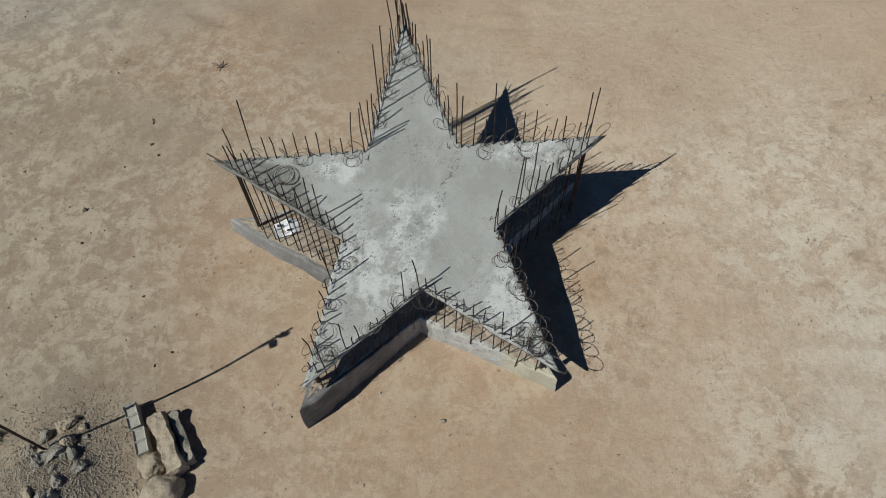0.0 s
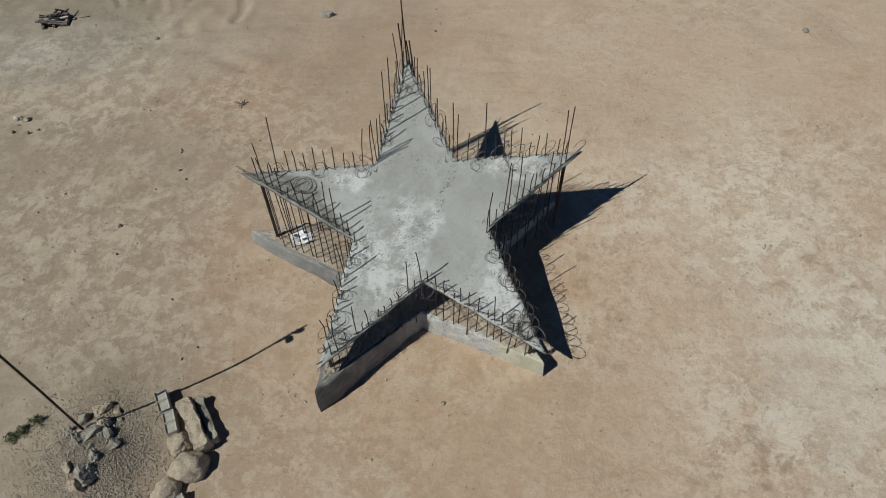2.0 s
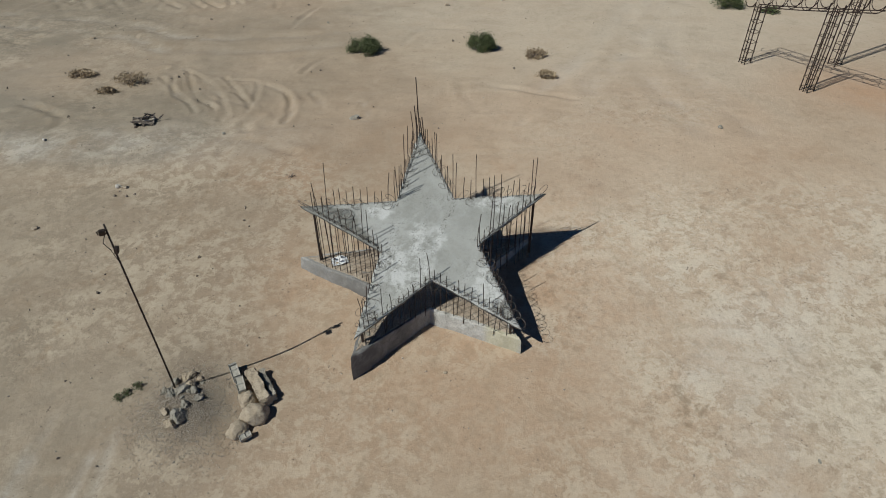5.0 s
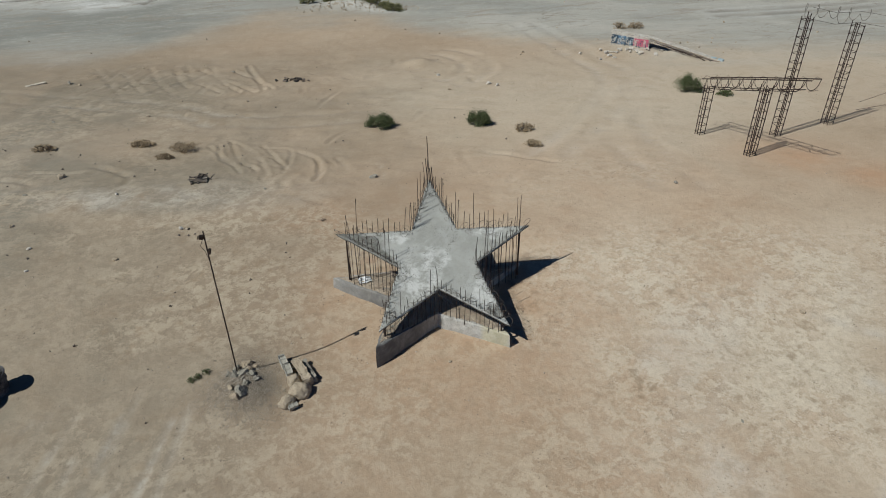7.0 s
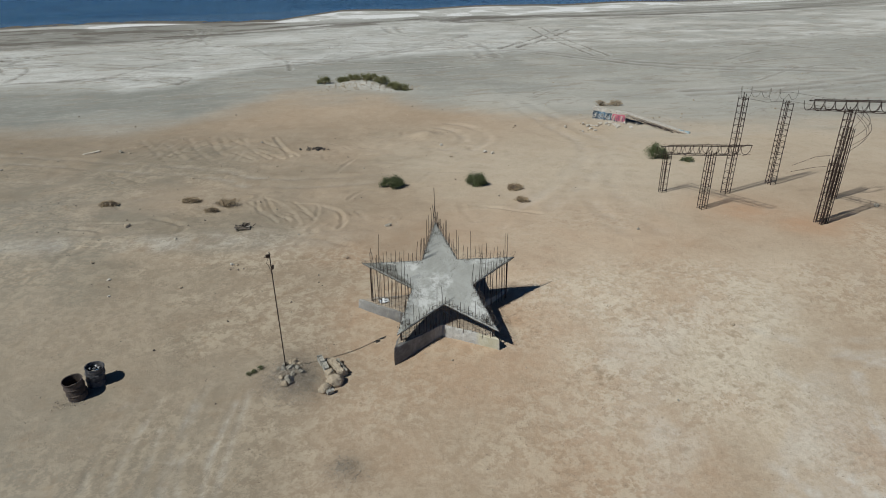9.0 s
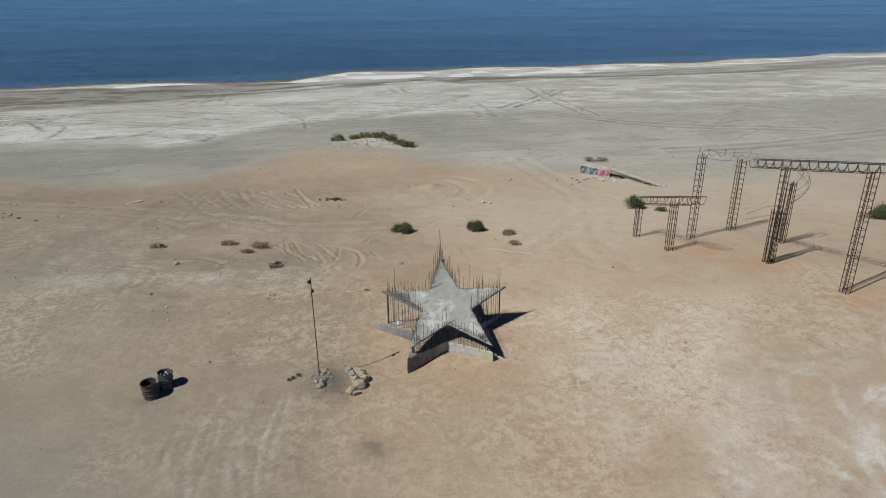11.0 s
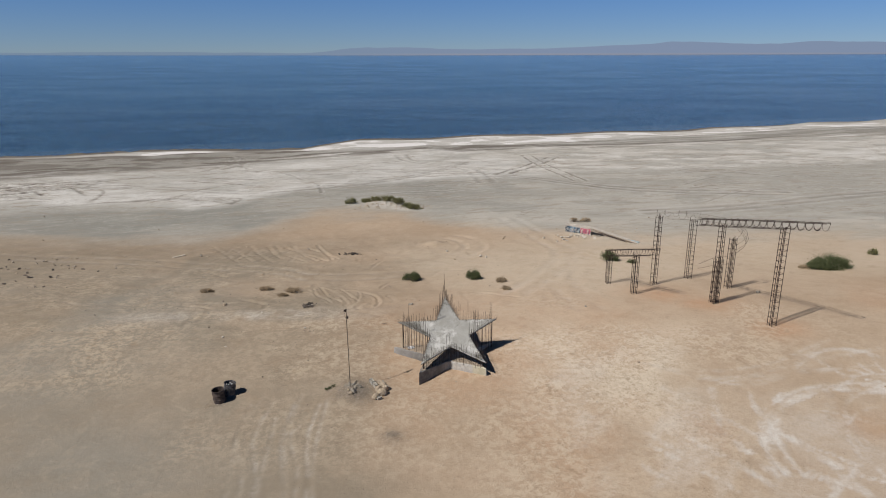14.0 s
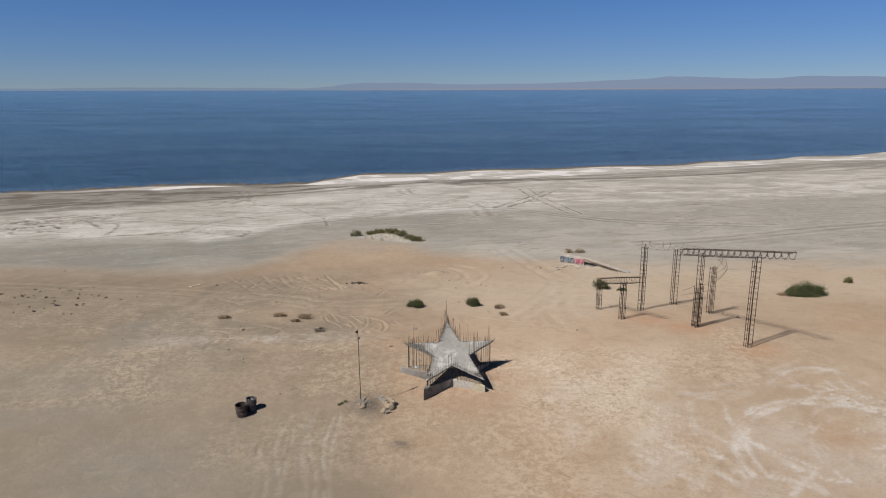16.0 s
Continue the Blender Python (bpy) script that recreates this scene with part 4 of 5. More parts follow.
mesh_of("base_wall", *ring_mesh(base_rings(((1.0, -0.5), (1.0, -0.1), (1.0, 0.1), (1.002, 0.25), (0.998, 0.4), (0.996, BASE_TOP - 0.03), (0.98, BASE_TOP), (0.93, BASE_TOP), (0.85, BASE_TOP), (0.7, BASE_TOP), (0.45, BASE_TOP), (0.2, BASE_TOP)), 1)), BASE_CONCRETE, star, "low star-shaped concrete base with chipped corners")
mesh_of("fill", *ring_mesh(base_rings(((0.94, BASE_TOP - 0.1), (0.93, BASE_TOP + 0.012), (0.84, BASE_TOP + 0.03), (0.5, BASE_TOP + 0.025), (0.25, BASE_TOP + 0.02)), 4)), FILL, star, "rough brown mortar left on the base")

bars = random.Random(11)
for k in range(10):
    a, b = corners[k], corners[(k + 1) % 10]
    inner = (-(a + b) / 2).normalized()
    count = 14
    for s in range(count):
        u = (s + 0.7 + bars.uniform(-0.2, 0.2)) / (count + 0.4)
        p = a.lerp(b, u) + inner * bars.uniform(0.05, 0.09)
        if p.length > SLAB_R * 0.93:
            continue
        top = slab_point(p.x, p.y)
        behind = p.y > -0.2
        over = bars.uniform(0.18, 0.58) if behind else bars.uniform(0.12, 0.42)
        if bars.random() < 0.2:
            over = bars.uniform(0.7, 1.05) if behind else bars.uniform(0.45, 0.75)
        lean = Vector((bars.gauss(0, 0.025), bars.gauss(0, 0.025), 1)) * over
        foot = Vector((top.x + bars.gauss(0, 0.02), top.y + bars.gauss(0, 0.02), BASE_TOP - 0.1))
        part("rebar", tube_bm([foot, top, top + lean * 0.6, top + lean + Vector((bars.gauss(0, 0.012), bars.gauss(0, 0.012), 0))], 0.0075, 5), REBAR, star)
# a tall bundle at the point that stands highest
for dx, dy, over in ((0.0, 2.42, 1.32), (-0.05, 2.36, 0.75), (0.05, 2.32, 0.5), (0.09, 2.2, 0.62)):
    top = slab_point(dx, dy)
    part("rebar", tube_bm([Vector((top.x, top.y, BASE_TOP - 0.1)), top, top + Vector((-0.05, 0.0, over))], 0.011, 5), REBAR, star)
for k in range(0, 10, 2):
    p = corners[k] * 0.90
    top = slab_point(p.x, p.y, -0.08)
    bm = bmesh.new()
    bmesh.ops.create_cube(bm, size=1, matrix=Matrix.Translation((top.x, top.y, (top.z + 0.4) / 2)) @ Matrix.Diagonal((0.042, 0.042, top.z - 0.4, 1)))
    bmesh.ops.bevel(bm, geom=bm.edges[:], offset=0.006, segments=1, affect="EDGES")
    part("tip_post", bm, POST, star, "dark square steel post")


def coil_points(a, b, radius, turns, r, out):
    """Round loops of wire lying along a line from a to b, leaning outwards, uneven as it was thrown down."""
    pts, n = [], int(turns * 20)
    u = (b - a).normalized()
    v = (out * 0.65 + Vector((0, 0, 0.75))).normalized()
    for i in range(n + 1):
        t = i / n
        w = noise.noise(Vector((t * 6, r, 0)))
        turn = 2 * math.pi * turns * t
        rad = radius * (0.9 + 0.45 * w)
        mid = a.lerp(b, t) + out * (0.05 * w) + Vector((0, 0, rad * 0.45))
        pts.append(mid + rad * (math.cos(turn) * (u * 0.9 + out * 0.25 * math.sin(r + 5 * t)) + math.sin(turn) * v))
    return pts


def wire(name, pts, parent, r=0.0042, barb=0.014):
    bm = bmesh.new()
    tube(bm, pts, r, 4)
    for i in range(2, len(pts) - 2, 3):
        p, way = Vector(pts[i]), (Vector(pts[i + 1]) - Vector(pts[i])).normalized()
        s = way.orthogonal().normalized() * barb
        t = way.cross(s)
        for e in (s, t):
            v = [bm.verts.new(p + e), bm.verts.new(p - e), bm.verts.new(p + way * 0.008)]
            bm.faces.new(v)
    return part(name, bm, WIRE, parent)


for k, (turns, radius) in enumerate(((9, 0.13), (6, 0.12), (10, 0.15), (7, 0.13), (9, 0.14), (9, 0.13), (10, 0.16), (7, 0.12), (8, 0.15), (8, 0.17))):
    a, b = corners[k] * 0.98, corners[(k + 1) % 10] * 0.98
    out = slab_point(*((a + b) / 2 * 1.3)) - slab_point(*((a + b) / 2))
    wire("barbed_wire_coil", coil_points(slab_point(a.x, a.y, 0.01), slab_point(b.x, b.y, 0.01), radius, turns, k * 1.7, Vector((out.x, out.y, 0)).normalized()), star)


def tangle(cx, cy, radius, turns, reach, seed):
    """Wire thrown down in flat, uneven loops on the slab."""
    r = random.Random(seed)
    a, pts, n = r.uniform(0, 6.28), [], 18
    for i in range(turns * n + 1):
        t = i / (turns * n)
        w = 2 * math.pi * turns * t
        rad = radius * (1 + 0.5 * noise.noise(Vector((t * turns * 0.7, seed, 0))))
        drift = reach * (t - 0.5)
        wave = noise.noise_vector(Vector((t * turns * 0.45, seed * 3.1, 5))) * radius * 0.6
        pts.append(slab_point(cx + drift * math.cos(a) + wave.x + rad * math.cos(w), cy + drift * math.sin(a) + wave.y + rad * math.sin(w), 0.02 + 0.05 * abs(math.sin(w * 0.5 + seed))))
    return wire("barbed_wire_loop", pts, star, 0.0032, 0.010)


strewn = random.Random(23)
for k in range(10):
    a, b = corners[k], corners[(k + 1) % 10]
    for step in range(3):
        p = a.lerp(b, 0.2 + 0.28 * step + strewn.uniform(-0.06, 0.06)) * strewn.uniform(0.88, 0.95)
        tangle(p.x, p.y, strewn.uniform(0.06, 0.11), 2, strewn.uniform(0.1, 0.3), 3 * k + step + 1)
for n, (k, far, rad, turns) in enumerate(((6, 0.84, 0.11, 5), (6, 0.76, 0.10, 3), (2, 0.66, 0.12, 4), (4, 0.80, 0.09, 4), (5, 1.12, 0.10, 3))):
    tangle(corners[k].x * far, corners[k].y * far, rad, turns, 0.12, 50 + n)

# broken mortar left at the base's front corner
lumps = random.Random(17)
for k in range(26):
    q = turned @ Vector((*(star_outline(BASE_R, BASE_IN)[0][4] * lumps.uniform(0.6, 0.88)), 0))
    big = lumps.uniform(0.025, 0.06)
    ob = part("mortar_lump", rock_bm((big * 1.3, big, big * 0.7), 900 + k, 2, 0.8), GREY_ROCK if k % 3 else FILL, star)
    ob.matrix_basis = pose(q.x + lumps.gauss(0, 0.03), q.y + lumps.gauss(0, 0.03), BASE_TOP + 0.005, lumps.uniform(0, 40), 0, lumps.uniform(0, 180))

# litter on the base
sheet = thing("litter_sheet", (-2.2, 6.67, BASE_TOP + 0.03), "crumpled white plastic sheet with dark print lying on the base", "litter", turn=20)
bm = bmesh.new()
bmesh.ops.create_grid(bm, x_segments=9, y_segments=8, size=0.5, matrix=Matrix.Diagonal((0.34, 0.26, 1, 1)))
for v in bm.verts:
    v.co.z = 0.03 + 0.035 * noise.noise(v.co * 9)
    v.co += 0.02 * noise.noise_vector(v.co * 6 + Vector((3, 0, 0)))
bmesh.ops.solidify(bm, geom=bm.faces[:], thickness=0.004)
part("sheet", bm, PAPER, sheet)
for x, y, w, h in ((-0.09, 0.06, 0.06, 0.04), (0.03, -0.06, 0.08, 0.03), (0.06, 0.07, 0.04, 0.03)):
    ob = part("print_mark", box_bm((w, h, 0.004), 0.001), INK, sheet)
    ob.matrix_basis = pose(x, y, 0.055)


# ---- lamp pole with its cairn ----
PX, PY = -4.85, 3.70
pz = ground_z(PX, PY)
pole = thing("lamp_pole", (PX, PY, pz), "thin rusty steel pole with a small floodlight, set in rubble", "pole")
part("shaft", tube_bm([(0, 0, -0.2), (-0.01, -0.02, 1.2), (-0.02, -0.055, 2.6), (-0.02, -0.09, 3.89 - pz)], 0.0165, 10, 0.85), POST, pole, smooth=True)
ob = part("floodlight", box_bm((0.09, 0.05, 0.12), 0.01), POST, pole, "small dark floodlight housing")
ob.matrix_basis = pose(-0.06, -0.14, 3.78 - pz, 20, 10, 30)
part("bracket", tube_bm([(-0.055, 0.03, -0.08), (-0.07, 0, 0.03), (0.07, 0, 0.05), (0.055, 0.03, -0.08)], 0.009, 5), POST, ob)
ob = part("sensor", box_bm((0.06, 0.09, 0.11), 0.01), POST, pole, "small box clamped under the light")
ob.matrix_basis = pose(0.035, -0.12, 3.44 - pz, 0, 12, 10)
part("cable", tube_bm([(-0.05, -0.12, 3.72 - pz), (-0.11, -0.14, 3.58 - pz), (-0.05, -0.12, 3.44 - pz), (-0.025, -0.085, 3.2 - pz)], 0.006, 4), POST, pole)

chunks = random.Random(4)
for n, (x, y, big) in enumerate(((-4.74, 4.02, 0.17), (-4.93, 3.88, 0.13), (-4.72, 3.66, 0.19), (-4.60, 3.80, 0.13), (-4.86, 3.56, 0.15), (-4.62, 3.12, 0.20), (-4.70, 2.95, 0.15), (-4.56, 3.30, 0.12),
                                 (-5.06, 3.66, 0.11), (-4.52, 4.0, 0.08), (-4.45, 3.88, 0.06), (-4.66, 3.46, 0.07))):
    big *= 0.72
    size = (big * chunks.uniform(1.0, 1.4), big * chunks.uniform(0.75, 1.05), big * chunks.uniform(0.7, 0.95))
    rock("concrete_chunk", (x, y), size, 500 + n, GREY_ROCK if n % 3 else TAN_ROCK, "broken grey concrete chunk on the gravel heap", "rubble", chunks.uniform(0, 180), chunks.uniform(-20, 20), sink=0.55, detail=4, group="chunks at the pole")


def pebbles(name, places, material, lo, hi, seed, label, category="gravel"):
    """Many small stones, joined."""
    r = random.Random(seed)
    base = [(1, 0, 0), (-1, 0, 0), (0, 1, 0), (0, -1, 0), (0, 0, 1), (0, 0, -1)]
    tris = [(0, 2, 4), (2, 1, 4), (1, 3, 4), (3, 0, 4), (2, 0, 5), (1, 2, 5), (3, 1, 5), (0, 3, 5)]
    xs, ys = np.array([p[0] for p in places]), np.array([p[1] for p in places])
    zs = surface(xs, ys)
    verts, faces = [], []
    for x, y, z in zip(xs, ys, zs):
        s = lo * (hi / lo) ** (r.random() ** 2.2)
        m = Euler((r.uniform(0, 6), r.uniform(0, 6), r.uniform(0, 6))).to_matrix()
        k = len(verts)
        for b in base:
            v = m @ Vector((b[0] * s * r.uniform(0.7, 1.3), b[1] * s * r.uniform(0.6, 1.1), b[2] * s * r.uniform(0.5, 0.9)))
            verts.append((x + v.x, y + v.y, z + s * 0.3 + v.z))
        faces += [(a + k, b + k, c + k) for a, b, c in tris]
    return tagged(mesh_of(name, verts, faces, material), label, category, kind="stuff")


r = random.Random(2)
pebbles("gravel", [(-4.62 + r.gauss(0, 0.5), 3.34 + r.gauss(0, 0.48)) for _ in range(14000)] + [(-4.6 + r.uniform(-1, 1), 3.4 + r.uniform(-0.9, 0.9)) for _ in range(1500)], GRAVEL, 0.005, 0.019, 5, "loose grey and tan gravel heaped round the pole")
pebbles("gravel", [(-2.7 + r.gauss(0, 0.25), 0.05 + r.gauss(0, 0.25)) for _ in range(700)], GRAVEL, 0.006, 0.025, 6, "small heap of grey gravel on the sand")
pebbles("pebbles", [(r.uniform(-24, 25), r.uniform(-7, 30)) for _ in range(2600)] + [(r.gauss(-6, 3), r.gauss(4, 4)) for _ in range(900)], GRAVEL, 0.006, 0.03, 7, "small stones scattered over the sand", "stones")
pebbles("pebbles", [(r.gauss(12, 3.2), r.gauss(32.5, 1.3)) for _ in range(160)] + [(r.gauss(-7, 2.6), r.gauss(46.4, 0.6)) for _ in range(700)] + [(r.uniform(-60, 60), r.uniform(28, 60)) for _ in range(160)], TAN_ROCK, 0.02, 0.12, 9, "pale stones and broken concrete on the sand", "stones")
pebbles("pebbles", [(r.gauss(-8, 7), r.gauss(20, 7)) for _ in range(170)], DARK_WOOD, 0.015, 0.06, 10, "dark stones strewn over the sand", "stones")

pebbles("pebbles", [(r.gauss(-20, 6), r.gauss(17, 4.5)) for _ in range(300)] + [(r.gauss(-9, 4), r.gauss(9, 3)) for _ in range(50)], DARK_WOOD, 0.012, 0.055, 14, "small dark brown stones strewn over crusted sand", "stones")

# boulders and blocks beside the heap
def slab_stone(x, y, size, turn, tilt, material, seed, label):
    """A long broken slab with rough faces and worn corners."""
    bm = box_bm(size, 0.0, 0.0, 11)
    for v in bm.verts:
        p = v.co.copy()
        q = Vector((p.x / size[0], p.y / size[1], p.z / size[2])) * 2
        v.co *= 1 - 0.10 * max(0.0, q.length - 1.15)
        v.co += 0.03 * noise.noise_vector(p * 4 + Vector((seed, 0, 0))) + 0.03 * noise.noise_vector(p * 11 + Vector((0, seed, 0)))
    ob = part("boulder", bm, material)
    ob.matrix_basis = pose(x, y, ground_z(x, y) + size[2] * 0.42, tilt, 0, turn)
    return tagged(ob, label, "boulder", "stones by the heap")


slab_stone(-3.40, 3.82, (0.84, 0.19, 0.25), -58, 10, TAN_ROCK, 3, "long tan slab of broken stone with pitted top")
slab_stone(-3.27, 3.90, (0.74, 0.10, 0.15), -58, -4, GREY_ROCK, 8, "narrow grey slab of broken concrete beside a boulder")


def boulder(x, y, size, seed, label, turn):
    """A worn round stone with a few flatter sides."""
    bm = bmesh.new()
    bmesh.ops.create_icosphere(bm, subdivisions=4, radius=1)
    for v in bm.verts:
        p = v.co.copy()
        k = 1 + 0.22 * noise.noise(p * 1.3 + Vector((seed, 0, 0))) + 0.10 * noise.noise(p * 3.1 + Vector((0, seed, 0))) + 0.06 * noise.noise(p * 8 + Vector((0, 0, seed))) + 0.035 * noise.noise(p * 17 + Vector((seed, 0, 0)))
        v.co = Vector((p.x * size[0], p.y * size[1], p.z * size[2])) * k
    ob = part("boulder", bm, TAN_ROCK, smooth=True)
    ob.matrix_basis = pose(x, y, ground_z(x, y) + 0.55 * size[2], 8, 5, turn)
    return tagged(ob, label, "boulder", "stones by the heap")


boulder(-3.55, 3.56, (0.165, 0.15, 0.15), 3, "small rounded tan boulder against a stone slab", 20)
boulder(-3.36, 3.24, (0.25, 0.20, 0.19), 5, "large rounded tan boulder on the sand", 15)
boulder(-3.60, 2.95, (0.19, 0.15, 0.14), 8, "rounded tan boulder beside a cinder block", 50)


def cinder_block(x, y, turn, tilt=0.0, lift=0.0):
    ob = thing("cinder_block", (x, y, ground_z(x, y) + lift), "grey hollow cinder block lying by the boulders", "block", "cinder blocks", turn)
    bm = bmesh.new()
    bmesh.ops.create_cube(bm, size=1, matrix=Matrix.Translation((0, 0, 0.09)) @ Matrix.Diagonal((0.34, 0.15, 0.18, 1)))
    bmesh.ops.subdivide_edges(bm, edges=[e for e in bm.edges if abs(e.verts[0].co.x - e.verts[1].co.x) > 0.25], cuts=1)
    for f in [f for f in bm.faces if f.normal.z > 0.9]:
        bmesh.ops.inset_individual(bm, faces=[f], thickness=0.028)
        bmesh.ops.translate(bm, verts=f.verts[:], vec=(0, 0, -0.03))
    bmesh.ops.bevel(bm, geom=[e for e in bm.edges if e.calc_face_angle(0) > 0.5], offset=0.006, segments=1, affect="EDGES")
    b = part("block", bm, BLOCK, ob)
    b.rotation_euler = (radians(tilt), 0, 0)
    return ob


for k in range(9):
    a, q, big = chunks.uniform(0, 6.28), chunks.uniform(0.1, 0.55), chunks.uniform(0.04, 0.08)
    rock("concrete_chunk", (-4.72 + q * math.cos(a), 3.62 + 0.9 * q * math.sin(a)), (big * 1.3, big, big * 0.8), 700 + k, GREY_ROCK if k % 3 else TAN_ROCK, "small broken concrete chunk on the gravel heap", "rubble", chunks.uniform(0, 180), chunks.uniform(-20, 20), sink=0.25, detail=2, group="chunks at the pole")
cinder_block(-3.90, 4.13, -62, 0)
cinder_block(-3.72, 3.82, -66, 0)
cinder_block(-3.45, 2.84, 34, 24, 0.02).scale = (0.6, 0.6, 0.75)


# ---- drums ----
def drum(x, y, h, radius, material, label, lean, filled):
    ob = thing("drum", (x, y, ground_z(x, y) - 0.02), label, "drum", "waste drums", 0)
    ob.rotation_euler = (radians(lean[0]), radians(lean[1]), 0)
    bm = bmesh.new()
    n = 28
    profile = [(radius * 0.97, 0), (radius, 0.02), (radius, h * 0.30), (radius + 0.012, h * 0.33), (radius, h * 0.36), (radius, h * 0.64), (radius + 0.012, h * 0.67), (radius, h * 0.70),
               (radius, h - 0.02), (radius + 0.01, h - 0.01), (radius + 0.01, h), (radius - 0.012, h), (radius - 0.014, h * 0.6), (radius - 0.016, 0.04), (0.01, 0.03)]
    rings = []
    for rr, z in profile:
        rings.append([bm.verts.new((rr * math.cos(a) * (1 + 0.02 * math.sin(2 * a + z * 4)), rr * math.sin(a), z + (0.012 * math.sin(5 * a) if z > h * 0.9 else 0))) for a in (2 * math.pi * k / n for k in range(n))])
    for a, b in zip(rings[:-1], rings[1:]):
        for k in range(n):
            bm.faces.new((a[k], a[(k + 1) % n], b[(k + 1) % n], b[k]))
    bm.faces.new(rings[0][::-1])
    bm.faces.new(rings[-1])
    shell = part("shell", bm, material, ob, smooth=False)
    for z, wide in ((h * 0.33, 0.013), (h * 0.67, 0.013), (h - 0.006, 0.012)):
        ring = [((radius + 0.008) * math.cos(a) * (1 + 0.02 * math.sin(2 * a + z * 4)), (radius + 0.008) * math.sin(a), z) for a in (2 * math.pi * k / 24 for k in range(25))]
        part("hoop", tube_bm(ring, wide, 5), material, shell)
    bm = bmesh.new()
    top = h * (0.72 if filled else 0.35)
    cap = [bm.verts.new(((radius - 0.025) * math.cos(2 * math.pi * k / n), (radius - 0.025) * math.sin(2 * math.pi * k / n), top)) for k in range(n)]
    low = [bm.verts.new((v.co.x, v.co.y, 0.06)) for v in cap]
    bm.faces.new(cap)
    bm.faces.new(low[::-1])
    for k in range(n):
        bm.faces.new((low[k], low[(k + 1) % n], cap[(k + 1) % n], cap[k]))
    part("ash", bm, CHAR, ob, "dark ash and soot inside")
    return ob


DX1, DY1, DX2, DY2 = -10.60, 2.93, -10.33, 3.46
drum(DX1, DY1, 0.62, 0.262, DRUM_RUST, "rusty scorched open-topped steel drum on the sand", (3, -4), False)
d2 = drum(DX2, DY2, 0.60, 0.25, DRUM_PAINT, "black steel drum filled with litter beside a rusty one", (-2, 5), True)
r = random.Random(8)
z0 = ground_z(DX2, DY2) + 0.44
for k in range(14):
    a, rr = r.uniform(0, 6.28), 0.17 * math.sqrt(r.random())
    ob = part("litter_piece", rock_bm((r.uniform(0.04, 0.08), r.uniform(0.03, 0.06), r.uniform(0.02, 0.05)), 100 + k, 2), r.choice((PAPER, PAPER, PALE_BLUE, BLUE, INK, WOOD)))
    ob.matrix_basis = pose(DX2 + rr * math.cos(a), DY2 + rr * math.sin(a), z0 + r.uniform(0, 0.06), r.uniform(0, 90), 0, r.uniform(0, 180))
    tagged(ob, "crumpled bit of litter in the drum", "litter", "litter in the drum")
pebbles("cinders", [(DX1 - 0.12 + r.gauss(0, 0.22), DY1 - 0.25 + r.gauss(0, 0.16)) for _ in range(420)], GRAVEL, 0.006, 0.03, 12, "grey cinders spilt round the drum", "ash")


# ---- rebar towers ----
def tower(x, y, top, width, turn, label, columns=((-1, -1), (1, -1), (1, 1), (-1, 1), (0, -1), (0, 1)), step=0.30, lean=(0, 0)):
    """Upright cage of rebar: bars with stirrups tied round them."""
    z0 = ground_z(x, y)
    ob = thing("rebar_tower", (x, y, z0), label, "rebar cage", "rebar towers", turn)
    h = top - z0
    r = random.Random(int(x * 100))
    w = width / 2
    for cx, cy in columns:
        up = h + r.uniform(-0.05, 0.18)
        j = (r.gauss(0, 0.01), r.gauss(0, 0.01))
        part("upright_bar", tube_bm([(cx * w, cy * w, -0.15), (cx * w + j[0] + lean[0] / 2, cy * w + j[1] + lean[1] / 2, up / 2), (cx * w + lean[0], cy * w + lean[1], up)], 0.0175, 5), REBAR, ob)
    z = 0.12
    while z < h:
        s = w + 0.017
        t = z / h
        lx, ly = lean[0] * t, lean[1] * t
        pts = [(-s, -s), (s, -s), (s, s), (-s, s), (-s, -s + 0.02)]
        k = r.gauss(0, 0.005)
        part("stirrup", tube_bm([(px + lx, py + ly, z + k * (1 if i % 2 else -1)) for i, (px, py) in enumerate(pts)], 0.0105, 4), REBAR, ob)
        z += step * r.uniform(0.85, 1.15)
    return ob


CORNERS = ((-1, -1), (1, -1), (1, 1), (-1, 1))
GATE = math.degrees(math.atan2(-2.3, 1.0))
tower(10.02, 17.00, 2.24, 0.25, GATE, "short upright cage of rusty rebar carrying a truss", CORNERS + ((0, -1),))
tower(11.00, 14.60, 2.96, 0.27, GATE, "short upright cage of rusty rebar carrying a truss", CORNERS + ((0, -1), (0, 1)))
tower(12.85, 16.70, 4.90, 0.28, GATE, "tall slender cage of rusty rebar standing free", CORNERS + ((0.4, 0.4),))
tower(15.53, 18.00, 4.36, 0.32, GATE, "tall slender cage of rusty rebar standing free", CORNERS + ((0, -1),))
tower(15.12, 12.62, 5.30, 0.26, GATE, "tall cage of rusty rebar with doubled bars at its foot", CORNERS + ((0, 1),))
tower(15.12, 12.62, 3.30, 0.36, GATE, "dense outer cage of rusty rebar round a tall tower's foot", CORNERS + ((0.5, -1), (-0.5, 1), (1, 0), (-1, 0)), 0.3)
tower(17.20, 15.70, 3.72, 0.30, GATE, "cage of rusty rebar with bent hoops at its head", CORNERS + ((0.3, -1), (-0.3, 1), (1, 0.2)))
tower(16.90, 9.25, 6.00, 0.31, GATE, "tallest cage of rusty rebar carrying a long truss", CORNERS + ((0, -1),))


